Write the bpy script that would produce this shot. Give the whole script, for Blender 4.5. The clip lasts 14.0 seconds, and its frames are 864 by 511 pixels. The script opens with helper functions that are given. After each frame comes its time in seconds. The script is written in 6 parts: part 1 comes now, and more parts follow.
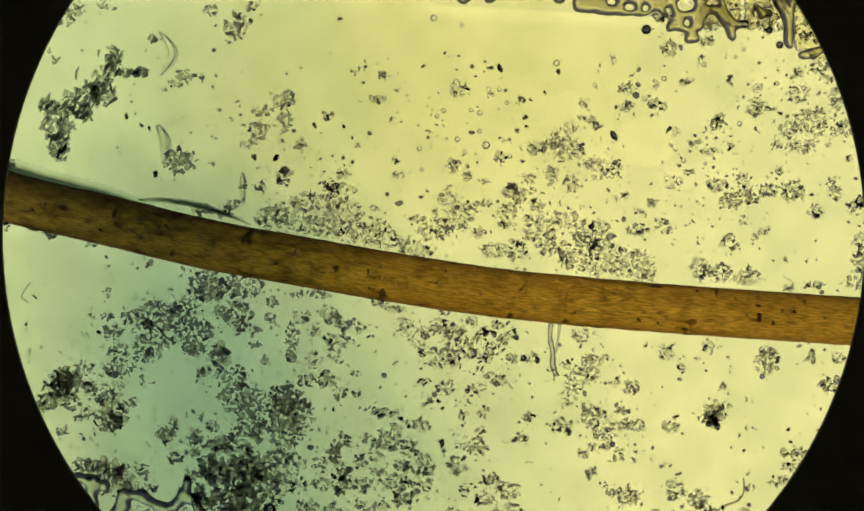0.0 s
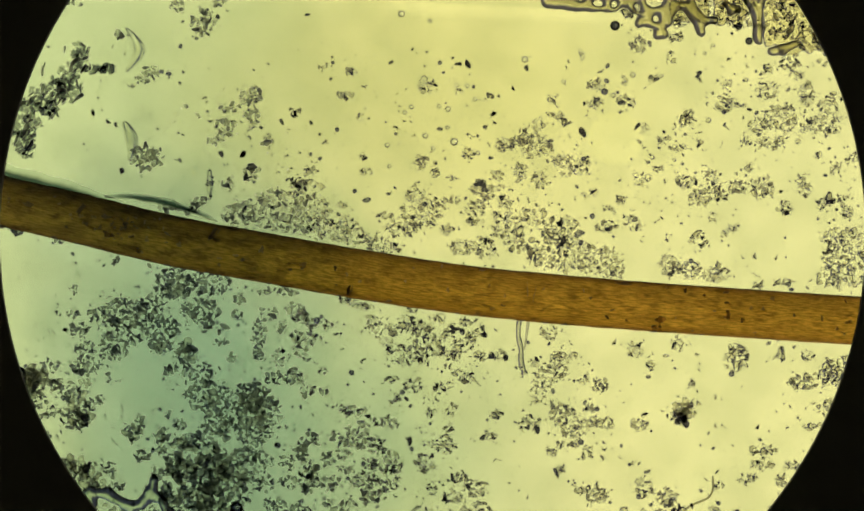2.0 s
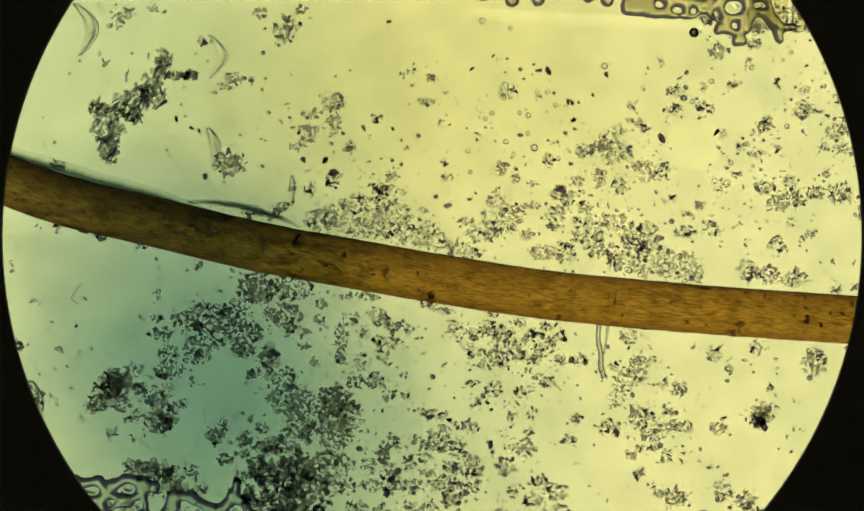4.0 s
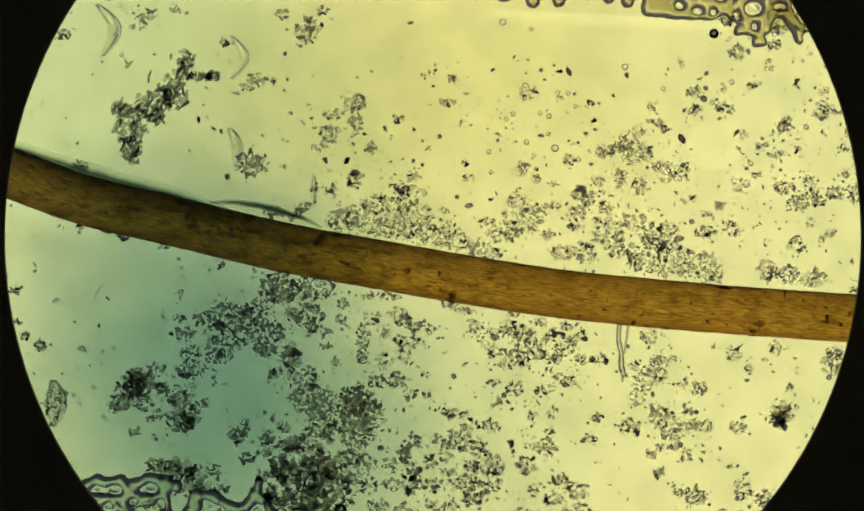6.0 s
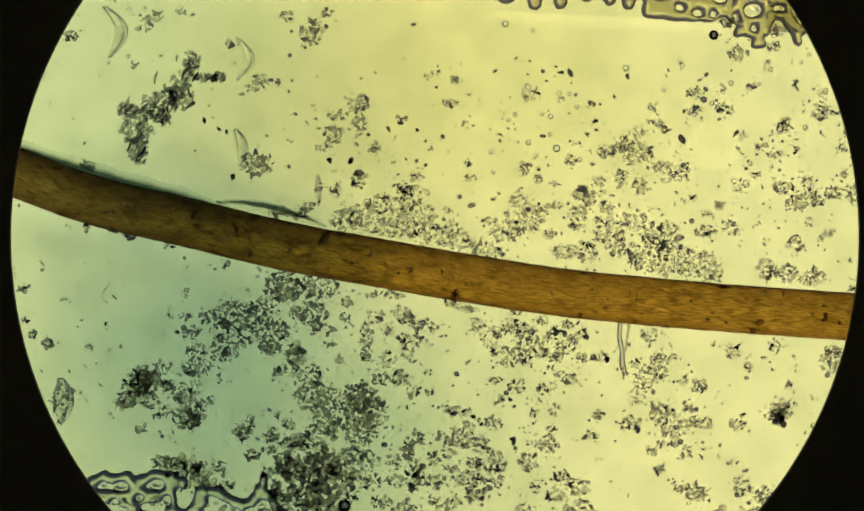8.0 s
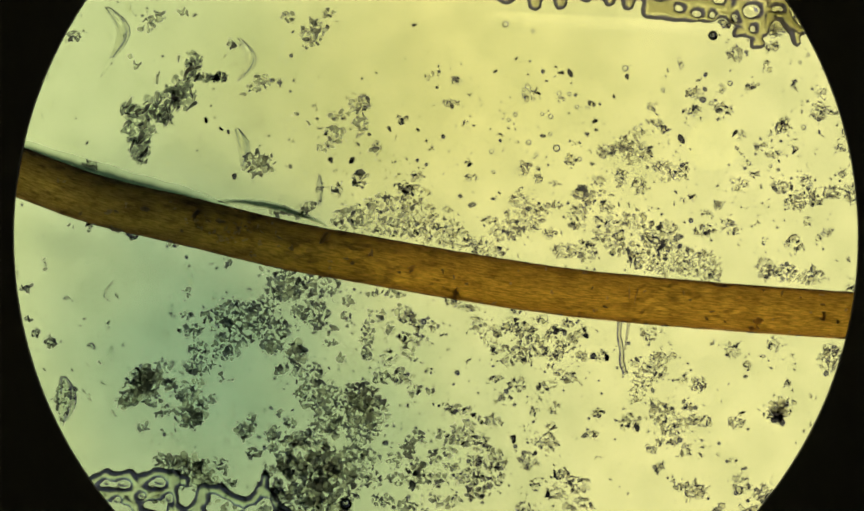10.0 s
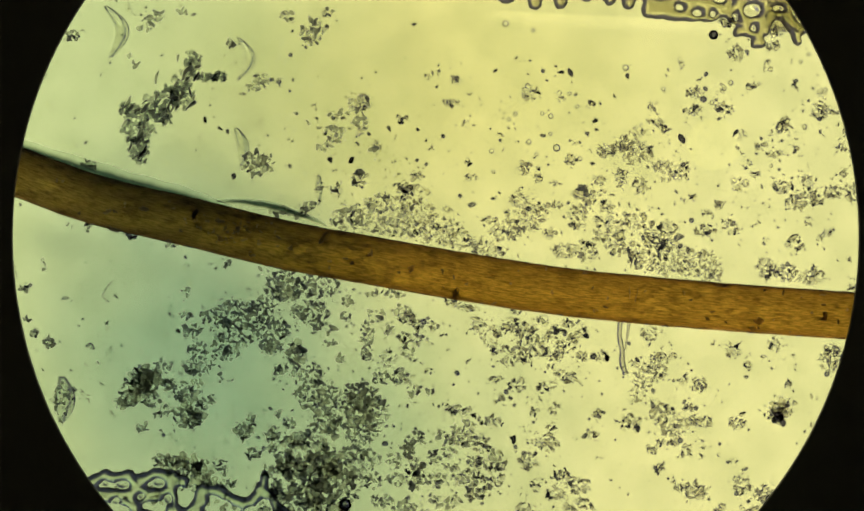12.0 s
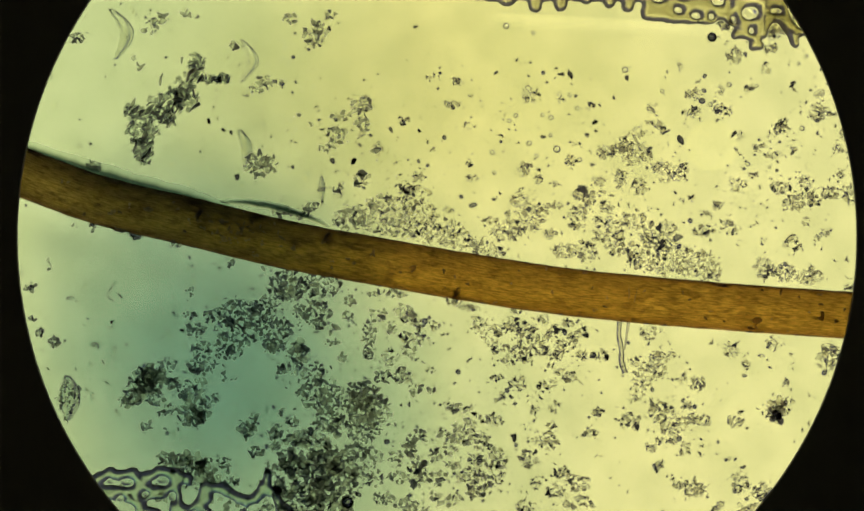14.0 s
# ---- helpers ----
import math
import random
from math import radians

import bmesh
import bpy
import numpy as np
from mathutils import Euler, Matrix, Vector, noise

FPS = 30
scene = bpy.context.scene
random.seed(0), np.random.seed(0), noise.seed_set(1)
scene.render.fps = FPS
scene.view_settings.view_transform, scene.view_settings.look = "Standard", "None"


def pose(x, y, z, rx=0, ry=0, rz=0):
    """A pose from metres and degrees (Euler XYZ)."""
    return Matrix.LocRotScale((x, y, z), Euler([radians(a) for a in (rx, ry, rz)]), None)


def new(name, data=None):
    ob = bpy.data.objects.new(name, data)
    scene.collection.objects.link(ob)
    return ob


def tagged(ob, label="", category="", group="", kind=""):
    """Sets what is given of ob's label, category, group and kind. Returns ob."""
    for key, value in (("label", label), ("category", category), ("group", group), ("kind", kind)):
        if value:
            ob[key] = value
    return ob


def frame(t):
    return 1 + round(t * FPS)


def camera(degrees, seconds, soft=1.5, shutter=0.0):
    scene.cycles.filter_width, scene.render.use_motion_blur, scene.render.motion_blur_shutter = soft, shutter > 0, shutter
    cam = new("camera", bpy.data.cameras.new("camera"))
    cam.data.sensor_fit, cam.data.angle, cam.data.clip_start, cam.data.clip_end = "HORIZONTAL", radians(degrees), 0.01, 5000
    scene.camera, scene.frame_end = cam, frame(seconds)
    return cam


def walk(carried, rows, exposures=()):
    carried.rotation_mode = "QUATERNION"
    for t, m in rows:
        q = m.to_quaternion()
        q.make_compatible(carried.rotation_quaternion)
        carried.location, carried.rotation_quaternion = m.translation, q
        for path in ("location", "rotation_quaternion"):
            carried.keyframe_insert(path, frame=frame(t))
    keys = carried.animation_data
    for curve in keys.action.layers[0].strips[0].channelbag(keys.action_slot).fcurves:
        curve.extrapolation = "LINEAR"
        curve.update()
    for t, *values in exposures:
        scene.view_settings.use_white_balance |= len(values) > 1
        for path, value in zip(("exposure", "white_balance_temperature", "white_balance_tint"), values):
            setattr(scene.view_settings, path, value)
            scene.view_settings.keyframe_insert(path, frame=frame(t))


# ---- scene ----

# A microscope's field, modelled a thousand times enlarged: 1 mm here is 1 micrometre on the slide.
# at(u, v): micrometres across and down over the specimen, from the corner of the first field.
HIGH = 6.385


def at(u, v, z=0.0):
    return Vector(((u - 784) / 1000, (464 - v) / 1000, z))


# ---- camera: a phone held over the eyepiece, drifting slowly away ----
cam = camera(14.0, 14.0, soft=1.8)
# seconds, magnification against the start, sideways drift
HELD = [
    (0.0, 1.0, 0.0), (0.5, 1.0008, 0.0), (1.0, 1.0005, 0.001), (1.5, 1.004, 0.001), (2.0, 1.0043, 0.002),
    (2.5, 1.0055, 0.003), (3.0, 1.006, 0.003), (3.5, 1.001, 0.004), (3.7, 0.998, 0.0035), (6.0, 0.9916, 0.0015),
    (6.5, 0.9865, 0.0), (7.0, 0.9811, -0.001), (8.0, 0.9804, -0.002), (10.5, 0.9744, -0.004),
    (11.0, 0.9777, -0.0035), (11.5, 0.979, -0.003), (12.0, 0.9779, -0.0035), (12.5, 0.9736, -0.004),
    (13.0, 0.9736, -0.0045), (13.5, 0.9717, -0.005), (14.0, 0.9679, -0.006),
]
walk(cam, [(t, pose(x, 0, HIGH / m)) for t, m, x in HELD])

# the mechanical stage's jogs: seconds, micrometres to the right, micrometres down
STAGE = [
    (0.0, 0, 0), (0.1, 0, -26), (0.5, -0.6, -26.6), (0.6, -20, -27), (0.7, -54, -27), (1.0, -54.2, -28.4), (1.1, -54, -31),
    (1.2, -53, -78), (1.3, -53, -96), (1.4, -52, -126), (1.5, -51.6, -132.2), (1.6, -52, -132), (1.7, -52, -123),
    (1.8, -53, -100), (1.9, -56, -45), (2.0, -56.2, -5.4), (2.1, -57, -1), (2.5, -57.1, 0), (2.6, -79, 0), (2.7, -98, 0),
    (2.8, -136, -1), (2.9, -144, -2), (3.0, -143, -2.8), (3.1, -104, -1), (3.2, -61, 1), (3.3, -28, 2), (3.4, 8, 3),
    (3.5, 44.7, 3.5), (3.6, 70, 3.6), (3.7, 83.5, 3.6), (3.9, 90, 3.7), (5.0, 122, 3.8), (5.8, 128, 3.8), (6.5, 130, 3.7),
    (8.0, 130.6, 2.1), (10.5, 129.9, 0.5), (14.0, 130.0, 0.7),
]

# ---- light: the microscope's lamp under the stage, the only light there is ----
world = bpy.data.worlds.new("world")
scene.world = world
world.use_nodes = True
world.node_tree.nodes["Background"].inputs["Color"].default_value = (0, 0, 0, 1)
world.node_tree.nodes["Background"].inputs["Strength"].default_value = 0.0
# a frosted condenser lens: full in the middle, fading to a dim rim
LAMP_COLOUR, LAMP_STRENGTH, LAMP_RIM, LAMP_DEPTH, LAMP_RADIUS, LAMP_WIDE = (1.05, 0.98, 0.395), 1.02, 0.15, -16.0, 3.4, 13.0
LAMP_HOT, LAMP_BORDER = 0.9, (0.80, 0.74, 0.86)


# an added disc slides a painted shade: seconds, how far it covers the field
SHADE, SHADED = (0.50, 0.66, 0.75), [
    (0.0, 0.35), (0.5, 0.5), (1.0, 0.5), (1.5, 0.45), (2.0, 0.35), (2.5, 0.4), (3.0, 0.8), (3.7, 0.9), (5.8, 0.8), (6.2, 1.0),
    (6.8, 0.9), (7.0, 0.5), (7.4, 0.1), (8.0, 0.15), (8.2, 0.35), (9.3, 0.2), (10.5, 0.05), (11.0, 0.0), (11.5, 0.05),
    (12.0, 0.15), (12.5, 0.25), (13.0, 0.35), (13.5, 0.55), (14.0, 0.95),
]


# ---- the line of the hair ----
HAIR_LINE = [(-700, 92), (-400, 205), (-106, 312), (5, 353), (200, 401), (400, 448), (523, 470), (700, 501), (900, 531),
             (1046, 546), (1200, 559), (1400, 573), (1550, 583), (1690, 591), (1950, 600), (2200, 604)]
HAIR_U = np.linspace(-600, 2150, 420)


def hair_middle(u):
    """The hair's middle, v and slope, at u."""
    us = np.array([p[0] for p in HAIR_LINE], float)
    vs = np.array([p[1] for p in HAIR_LINE], float)
    slope = np.gradient(vs, us)
    i = int(np.clip(np.searchsorted(us, u) - 1, 0, len(us) - 2))
    w = us[i + 1] - us[i]
    t = (u - us[i]) / w
    v = (2 * t**3 - 3 * t**2 + 1) * vs[i] + (t**3 - 2 * t**2 + t) * w * slope[i] + (3 * t**2 - 2 * t**3) * vs[i + 1] + (t**3 - t**2) * w * slope[i + 1]
    return float(v), float(slope[i] * (1 - t) + slope[i + 1] * t)


def hair_cubic():
    """A cubic through the hair's middle, in metres."""
    us = np.linspace(-150, 1750, 60)
    pts = [at(u, hair_middle(u)[0]) for u in us]
    return [float(c) for c in np.polyfit([p.x for p in pts], [p.y for p in pts], 3)]


HAIR_CUBIC = hair_cubic()


# ---- materials ----
class Nodes:
    """A short way to write a node material."""

    def __init__(self, name):
        self.mat = bpy.data.materials.new(name)
        self.mat.use_nodes = True
        self.tree = self.mat.node_tree
        self.tree.nodes.clear()
        self.out = self.tree.nodes.new("ShaderNodeOutputMaterial")

    def add(self, kind, values=None, **settings):
        node = self.tree.nodes.new("ShaderNode" + kind)
        for key, value in settings.items():
            setattr(node, key, value)
        for key, value in (values or {}).items():
            if isinstance(value, bpy.types.NodeSocket):
                self.tree.links.new(value, node.inputs[key])
            else:
                node.inputs[key].default_value = value
        return node

    def math(self, operation, a, b=0.0):
        return self.add("Math", {0: a, 1: b}, operation=operation).outputs[0]

    def smooth(self, value, low, high):
        return self.add("MapRange", {"Value": value, "From Min": low, "From Max": high}, interpolation_type="SMOOTHSTEP").outputs[0]

    def blend(self, factor, a, b, how="MIX"):
        node = self.add("Mix", data_type="RGBA", blend_type=how)
        for socket, value in ((node.inputs[0], factor), (node.inputs[6], a), (node.inputs[7], b)):
            if isinstance(value, bpy.types.NodeSocket):
                self.tree.links.new(value, socket)
            else:
                socket.default_value = value if isinstance(value, (int, float)) else (*value, 1)
        return node.outputs[2]

    def done(self, shader):
        self.tree.links.new(shader, self.out.inputs["Surface"])
        return self.mat


def refracting(name, colour, other, ior, rough, scale, bump=0.0):
    """A clear or tinted solid through which the lamp shines: bright where flat, dark where it bends the light away."""
    n = Nodes(name)
    place = n.add("TexCoord").outputs["Object"]
    grain = n.add("TexNoise", {"Vector": place, "Scale": scale, "Detail": 4.0, "Roughness": 0.6}).outputs[0]
    own = n.add("ObjectInfo").outputs["Random"]
    mixed = n.blend(n.smooth(n.math("ADD", grain, n.math("MULTIPLY", n.math("SUBTRACT", own, 0.5), 0.5)), 0.3, 0.7), colour, other)
    values = {"Color": mixed, "Roughness": rough, "IOR": ior}
    if bump:
        fine = n.add("TexNoise", {"Vector": place, "Scale": scale * 3, "Detail": 3.0}).outputs[0]
        values["Normal"] = n.add("Bump", {"Height": fine, "Strength": bump, "Distance": 0.004}).outputs[0]
    return n.done(n.add("BsdfRefraction", values).outputs[0])


def patch(n, x, y, cx, cy, rx, ry, core):
    """1 in the middle of a soft ellipse, 0 outside it."""
    p = n.math("DIVIDE", n.math("SUBTRACT", x, cx), rx)
    q = n.math("DIVIDE", n.math("SUBTRACT", y, cy), ry)
    return n.smooth(n.math("SQRT", n.math("ADD", n.math("MULTIPLY", p, p), n.math("MULTIPLY", q, q))), 1.0, core)


def lamp_material():
    """The condenser's light: yellow, fading outwards."""
    n = Nodes("lamp glow")
    place = n.add("TexCoord").outputs["Object"]
    out = n.add("VectorMath", {0: place}, operation="LENGTH").outputs["Value"]
    edge = n.add("MapRange", {"Value": out, "From Min": LAMP_RADIUS, "From Max": LAMP_RADIUS * 1.65, "To Min": 1.0, "To Max": 0.0}, interpolation_type="SMOOTHSTEP").outputs[0]
    power = n.math("ADD", n.math("MULTIPLY", edge, LAMP_STRENGTH - LAMP_RIM), LAMP_RIM)
    # crescents added beyond the field, one hotter, one dim, to light grains obliquely
    spot = n.add("SeparateXYZ", {0: place})
    hot = n.math("ADD", n.math("MULTIPLY", spot.outputs[0], 0.75), n.math("MULTIPLY", spot.outputs[1], 0.66))
    cold = n.math("ADD", n.math("MULTIPLY", spot.outputs[0], -0.35), n.math("MULTIPLY", spot.outputs[1], -0.94))
    power = n.math("MULTIPLY", power, n.math("ADD", 1.0, n.math("MULTIPLY", n.smooth(hot, 2.2, 3.3), LAMP_HOT)))
    power = n.math("MULTIPLY", power, n.math("SUBTRACT", 1.0, n.math("MULTIPLY", n.smooth(cold, 2.6, 3.6), 0.4)))
    wide = n.add("TexNoise", {"Vector": place, "Scale": 0.8, "Detail": 3.0}).outputs["Color"]
    shift = n.add("VectorMath", {0: wide, 1: (0.5, 0.5, 0.5)}, operation="SUBTRACT").outputs[0]
    shift = n.add("VectorMath", {0: shift, 1: (0.6, 0.6, 0.0)}, operation="MULTIPLY").outputs[0]
    spot = n.add("SeparateXYZ", {0: n.add("VectorMath", {0: place, 1: shift}, operation="ADD").outputs[0]})
    x, y = spot.outputs[0], spot.outputs[1]
    colour = n.blend(patch(n, x, y, 0.1, 0.45, 2.5, 1.7, 0.1), LAMP_COLOUR, [c * t for c, t in zip(LAMP_COLOUR, (0.92, 0.91, 0.77))])
    # a violet tint added to the dim border turns refracted outlines navy
    colour = n.blend(n.smooth(edge, 0.55, 0.0), colour, LAMP_BORDER)
    return n.done(n.add("Emission", {"Color": colour, "Strength": power}).outputs[0])


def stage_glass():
    """A disc: clear to one side, with blue-green shade painted on the other."""
    n = Nodes("painted shade disc")
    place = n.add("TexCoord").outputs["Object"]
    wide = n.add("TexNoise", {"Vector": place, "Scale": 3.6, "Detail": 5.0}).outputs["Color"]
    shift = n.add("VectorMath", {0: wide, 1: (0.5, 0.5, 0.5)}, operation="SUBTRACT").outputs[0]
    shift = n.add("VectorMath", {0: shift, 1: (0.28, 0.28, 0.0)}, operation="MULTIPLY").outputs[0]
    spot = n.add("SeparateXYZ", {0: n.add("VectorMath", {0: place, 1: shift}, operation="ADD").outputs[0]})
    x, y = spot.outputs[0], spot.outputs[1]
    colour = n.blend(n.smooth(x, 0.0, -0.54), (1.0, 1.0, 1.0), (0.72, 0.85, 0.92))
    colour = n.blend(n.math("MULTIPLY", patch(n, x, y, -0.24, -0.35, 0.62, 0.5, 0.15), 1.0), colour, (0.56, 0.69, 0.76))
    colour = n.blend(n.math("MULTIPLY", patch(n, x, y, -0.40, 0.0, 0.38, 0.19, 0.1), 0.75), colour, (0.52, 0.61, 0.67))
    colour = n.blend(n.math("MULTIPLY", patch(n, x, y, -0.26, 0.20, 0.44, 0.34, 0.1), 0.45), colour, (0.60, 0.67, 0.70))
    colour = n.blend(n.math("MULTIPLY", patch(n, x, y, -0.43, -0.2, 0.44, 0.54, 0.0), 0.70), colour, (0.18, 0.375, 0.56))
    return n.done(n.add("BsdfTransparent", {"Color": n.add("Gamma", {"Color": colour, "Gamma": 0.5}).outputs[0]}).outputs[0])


def shade_glass():
    """A clear disc with one soft blue-green shade painted on."""
    n = Nodes("painted moving shade")
    place = n.add("TexCoord").outputs["Object"]
    wide = n.add("TexNoise", {"Vector": place, "Scale": 3.0, "Detail": 3.0}).outputs["Color"]
    shift = n.add("VectorMath", {0: wide, 1: (0.5, 0.5, 0.5)}, operation="SUBTRACT").outputs[0]
    shift = n.add("VectorMath", {0: shift, 1: (0.3, 0.3, 0.0)}, operation="MULTIPLY").outputs[0]
    spot = n.add("SeparateXYZ", {0: n.add("VectorMath", {0: place, 1: shift}, operation="ADD").outputs[0]})
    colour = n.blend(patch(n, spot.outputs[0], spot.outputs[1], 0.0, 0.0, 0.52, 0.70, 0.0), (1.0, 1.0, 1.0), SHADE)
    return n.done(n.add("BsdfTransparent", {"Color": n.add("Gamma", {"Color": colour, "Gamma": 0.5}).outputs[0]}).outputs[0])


def dark_paint(name, dark, light):
    n = Nodes(name)
    place = n.add("TexCoord").outputs["Object"]
    speck = n.add("TexNoise", {"Vector": place, "Scale": 14.0, "Detail": 5.0}).outputs[0]
    colour = n.blend(speck, dark, light)
    return n.done(n.add("BsdfPrincipled", {"Base Color": colour, "Roughness": 0.7, "Metallic": 0.0}).outputs[0])


def slide_glass():
    n = Nodes("slide glass")
    clear = n.add("BsdfTransparent", {"Color": (0.985, 0.99, 0.985, 1)})
    gloss = n.add("BsdfGlossy", {"Color": (1, 1, 1, 1), "Roughness": 0.02})
    fresnel = n.add("Fresnel", {"IOR": 1.5}).outputs[0]
    return n.done(n.add("MixShader", {0: fresnel, 1: clear.outputs[0], 2: gloss.outputs[0]}).outputs[0])


def medium_film():
    """The dried mounting medium: clear, with faint clouds."""
    n = Nodes("mounting medium")
    place = n.add("TexCoord").outputs["Object"]
    wide_value = n.add("TexNoise", {"Vector": place, "Scale": 12.0, "Detail": 2.0}).outputs[0]
    broad = n.add("TexNoise", {"Vector": place, "Scale": 2.2, "Detail": 3.0}).outputs[0]
    colour = n.blend(n.smooth(broad, 0.3, 0.7), (0.95, 0.95, 0.94), (0.92, 0.93, 0.92))
    # a bright halo along the hair's lower side, painted as clearer film
    x = n.add("SeparateXYZ", {0: place}).outputs[0]
    y = n.add("SeparateXYZ", {0: place}).outputs[1]
    line = n.math("ADD", n.math("MULTIPLY", x, HAIR_CUBIC[0]), HAIR_CUBIC[1])
    line = n.math("ADD", n.math("MULTIPLY", line, x), HAIR_CUBIC[2])
    line = n.math("ADD", n.math("MULTIPLY", line, x), HAIR_CUBIC[3])
    below = n.math("SUBTRACT", line, y)
    near = n.math("MULTIPLY", n.smooth(below, 0.030, 0.048), n.smooth(n.math("ADD", below, n.math("MULTIPLY", n.math("SUBTRACT", wide_value, 0.5), 0.05)), 0.100, 0.055))
    thin = n.math("MULTIPLY", near, n.smooth(x, at(700, 0).x, at(250, 0).x))
    colour = n.blend(n.math("MULTIPLY", thin, 0.8), colour, (1.0, 1.0, 1.0))
    # painted halo under the torn tissue, and thin medium in one bare round spot
    u = n.math("SUBTRACT", x, at(1040, 0).x)
    under = n.math("SUBTRACT", n.math("MULTIPLY", u, -0.05), n.math("SUBTRACT", y, at(0, 19).y))
    under = n.math("MULTIPLY", n.smooth(under, 0.0, 0.006), n.smooth(under, 0.034, 0.012))
    under = n.math("MULTIPLY", under, n.math("MULTIPLY", n.smooth(x, at(740, 0).x, at(800, 0).x), n.smooth(x, at(1215, 0).x, at(1180, 0).x)))
    spot = patch(n, x, y, at(1174, 0).x, at(0, 258).y, 0.052, 0.050, 0.9)
    colour = n.blend(under, colour, (1.0, 1.0, 1.0))
    colour = n.blend(n.math("MULTIPLY", spot, 0.45), colour, (1.0, 1.0, 0.96))
    cloud = n.add("TexNoise", {"Vector": place, "Scale": 9.0, "Detail": 6.0, "Roughness": 0.6}).outputs[0]
    colour = n.blend(n.smooth(cloud, 0.3, 0.75), colour, n.blend(1.0, colour, (0.93, 0.94, 0.93), "MULTIPLY"))
    return n.done(n.add("BsdfTransparent", {"Color": colour}).outputs[0])


def hair_material():
    n = Nodes("brown hair")
    uv = n.add("UVMap", uv_map="along").outputs[0]
    long = n.add("VectorMath", {0: uv, 1: (48.0, 380.0, 1.0)}, operation="MULTIPLY").outputs[0]
    streak = n.add("TexNoise", {"Vector": long, "Scale": 1.0, "Detail": 5.0, "Roughness": 0.65}).outputs[0]
    broad = n.add("VectorMath", {0: uv, 1: (24.0, 48.0, 1.0)}, operation="MULTIPLY").outputs[0]
    mottle = n.add("TexNoise", {"Vector": broad, "Scale": 1.0, "Detail": 5.0, "Roughness": 0.7}).outputs[0]
    colour = n.blend(n.smooth(streak, 0.37, 0.63), (0.385, 0.29, 0.132), (0.82, 0.60, 0.28))
    colour = n.blend(n.smooth(mottle, 0.34, 0.56), n.blend(1.0, colour, (0.72, 0.70, 0.70), "MULTIPLY"), colour)
    root = n.add("SeparateXYZ", {0: uv}).outputs[0]
    root = n.math("ADD", root, n.math("MULTIPLY", n.math("SUBTRACT", mottle, 0.5), 1.2))
    colour = n.blend(n.smooth(root, 0.75, 0.05), colour, n.blend(1.0, colour, (0.76, 0.82, 1.02), "MULTIPLY"))
    blot = n.math("MULTIPLY", n.smooth(root, 0.9, 0.2), n.smooth(mottle, 0.5, 0.36))
    colour = n.blend(blot, colour, n.blend(1.0, colour, (0.68, 0.66, 0.68), "MULTIPLY"))
    # shade along one flank, put into the colour, broadest towards the root
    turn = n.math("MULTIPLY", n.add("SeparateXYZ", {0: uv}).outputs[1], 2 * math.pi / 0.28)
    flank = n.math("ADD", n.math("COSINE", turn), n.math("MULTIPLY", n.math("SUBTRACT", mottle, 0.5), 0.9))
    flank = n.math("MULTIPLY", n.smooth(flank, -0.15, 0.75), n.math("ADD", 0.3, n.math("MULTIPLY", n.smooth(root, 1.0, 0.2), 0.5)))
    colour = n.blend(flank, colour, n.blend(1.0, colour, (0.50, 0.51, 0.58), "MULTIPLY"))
    # both flanks are darkened in the colour, as the cuticle looks edge on
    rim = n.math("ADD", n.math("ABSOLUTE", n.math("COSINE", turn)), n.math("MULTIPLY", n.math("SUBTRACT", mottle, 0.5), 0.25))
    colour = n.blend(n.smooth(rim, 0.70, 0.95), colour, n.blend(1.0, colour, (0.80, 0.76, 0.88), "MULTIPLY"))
    rise = n.add("Bump", {"Height": streak, "Strength": 0.25, "Distance": 0.0015}).outputs[0]
    return n.done(n.add("BsdfRefraction", {"Color": colour, "Roughness": 0.32, "IOR": 1.035, "Normal": rise}).outputs[0])


def rim_material():
    """Blue-green dried medium, the darker the thicker it stands."""
    n = Nodes("rim of medium")
    place = n.add("TexCoord").outputs["Object"]
    cloud = n.add("TexNoise", {"Vector": place, "Scale": 40.0, "Detail": 4.0}).outputs[0]
    thick = n.math("ADD", n.add("SeparateXYZ", {0: place}).outputs[2], n.math("MULTIPLY", n.math("SUBTRACT", cloud, 0.5), 0.002))
    colour = n.blend(n.smooth(thick, 0.0, 0.008), (0.93, 0.95, 0.94), (0.09, 0.13, 0.135))
    return n.done(n.add("BsdfRefraction", {"Color": colour, "Roughness": 0.35, "IOR": 1.04}).outputs[0])


LAMP = lamp_material()
BLACK = dark_paint("blackened metal", (0.03, 0.028, 0.02), (0.06, 0.055, 0.035))
GREY_PAINT = dark_paint("pale inside of the barrel", (0.72, 0.71, 0.66), (0.80, 0.79, 0.74))
STOP_PAINT = dark_paint("grey field stop", (0.46, 0.45, 0.34), (0.56, 0.54, 0.42))
GLASS = slide_glass()
SHADE_DISC = stage_glass()
SHADE_GLASS = shade_glass()
FILM = medium_film()
HAIR = hair_material()
CLEAR_GRAIN = refracting("clear crystal", (0.97, 0.96, 0.93), (0.84, 0.83, 0.82), 1.42, 0.03, 90.0)
GREY_GRAIN = refracting("grey crystal", (0.76, 0.75, 0.80), (0.50, 0.50, 0.58), 1.42, 0.05, 90.0)
DARK_GRAIN = refracting("dark crystal", (0.42, 0.41, 0.50), (0.24, 0.235, 0.31), 1.42, 0.08, 90.0)
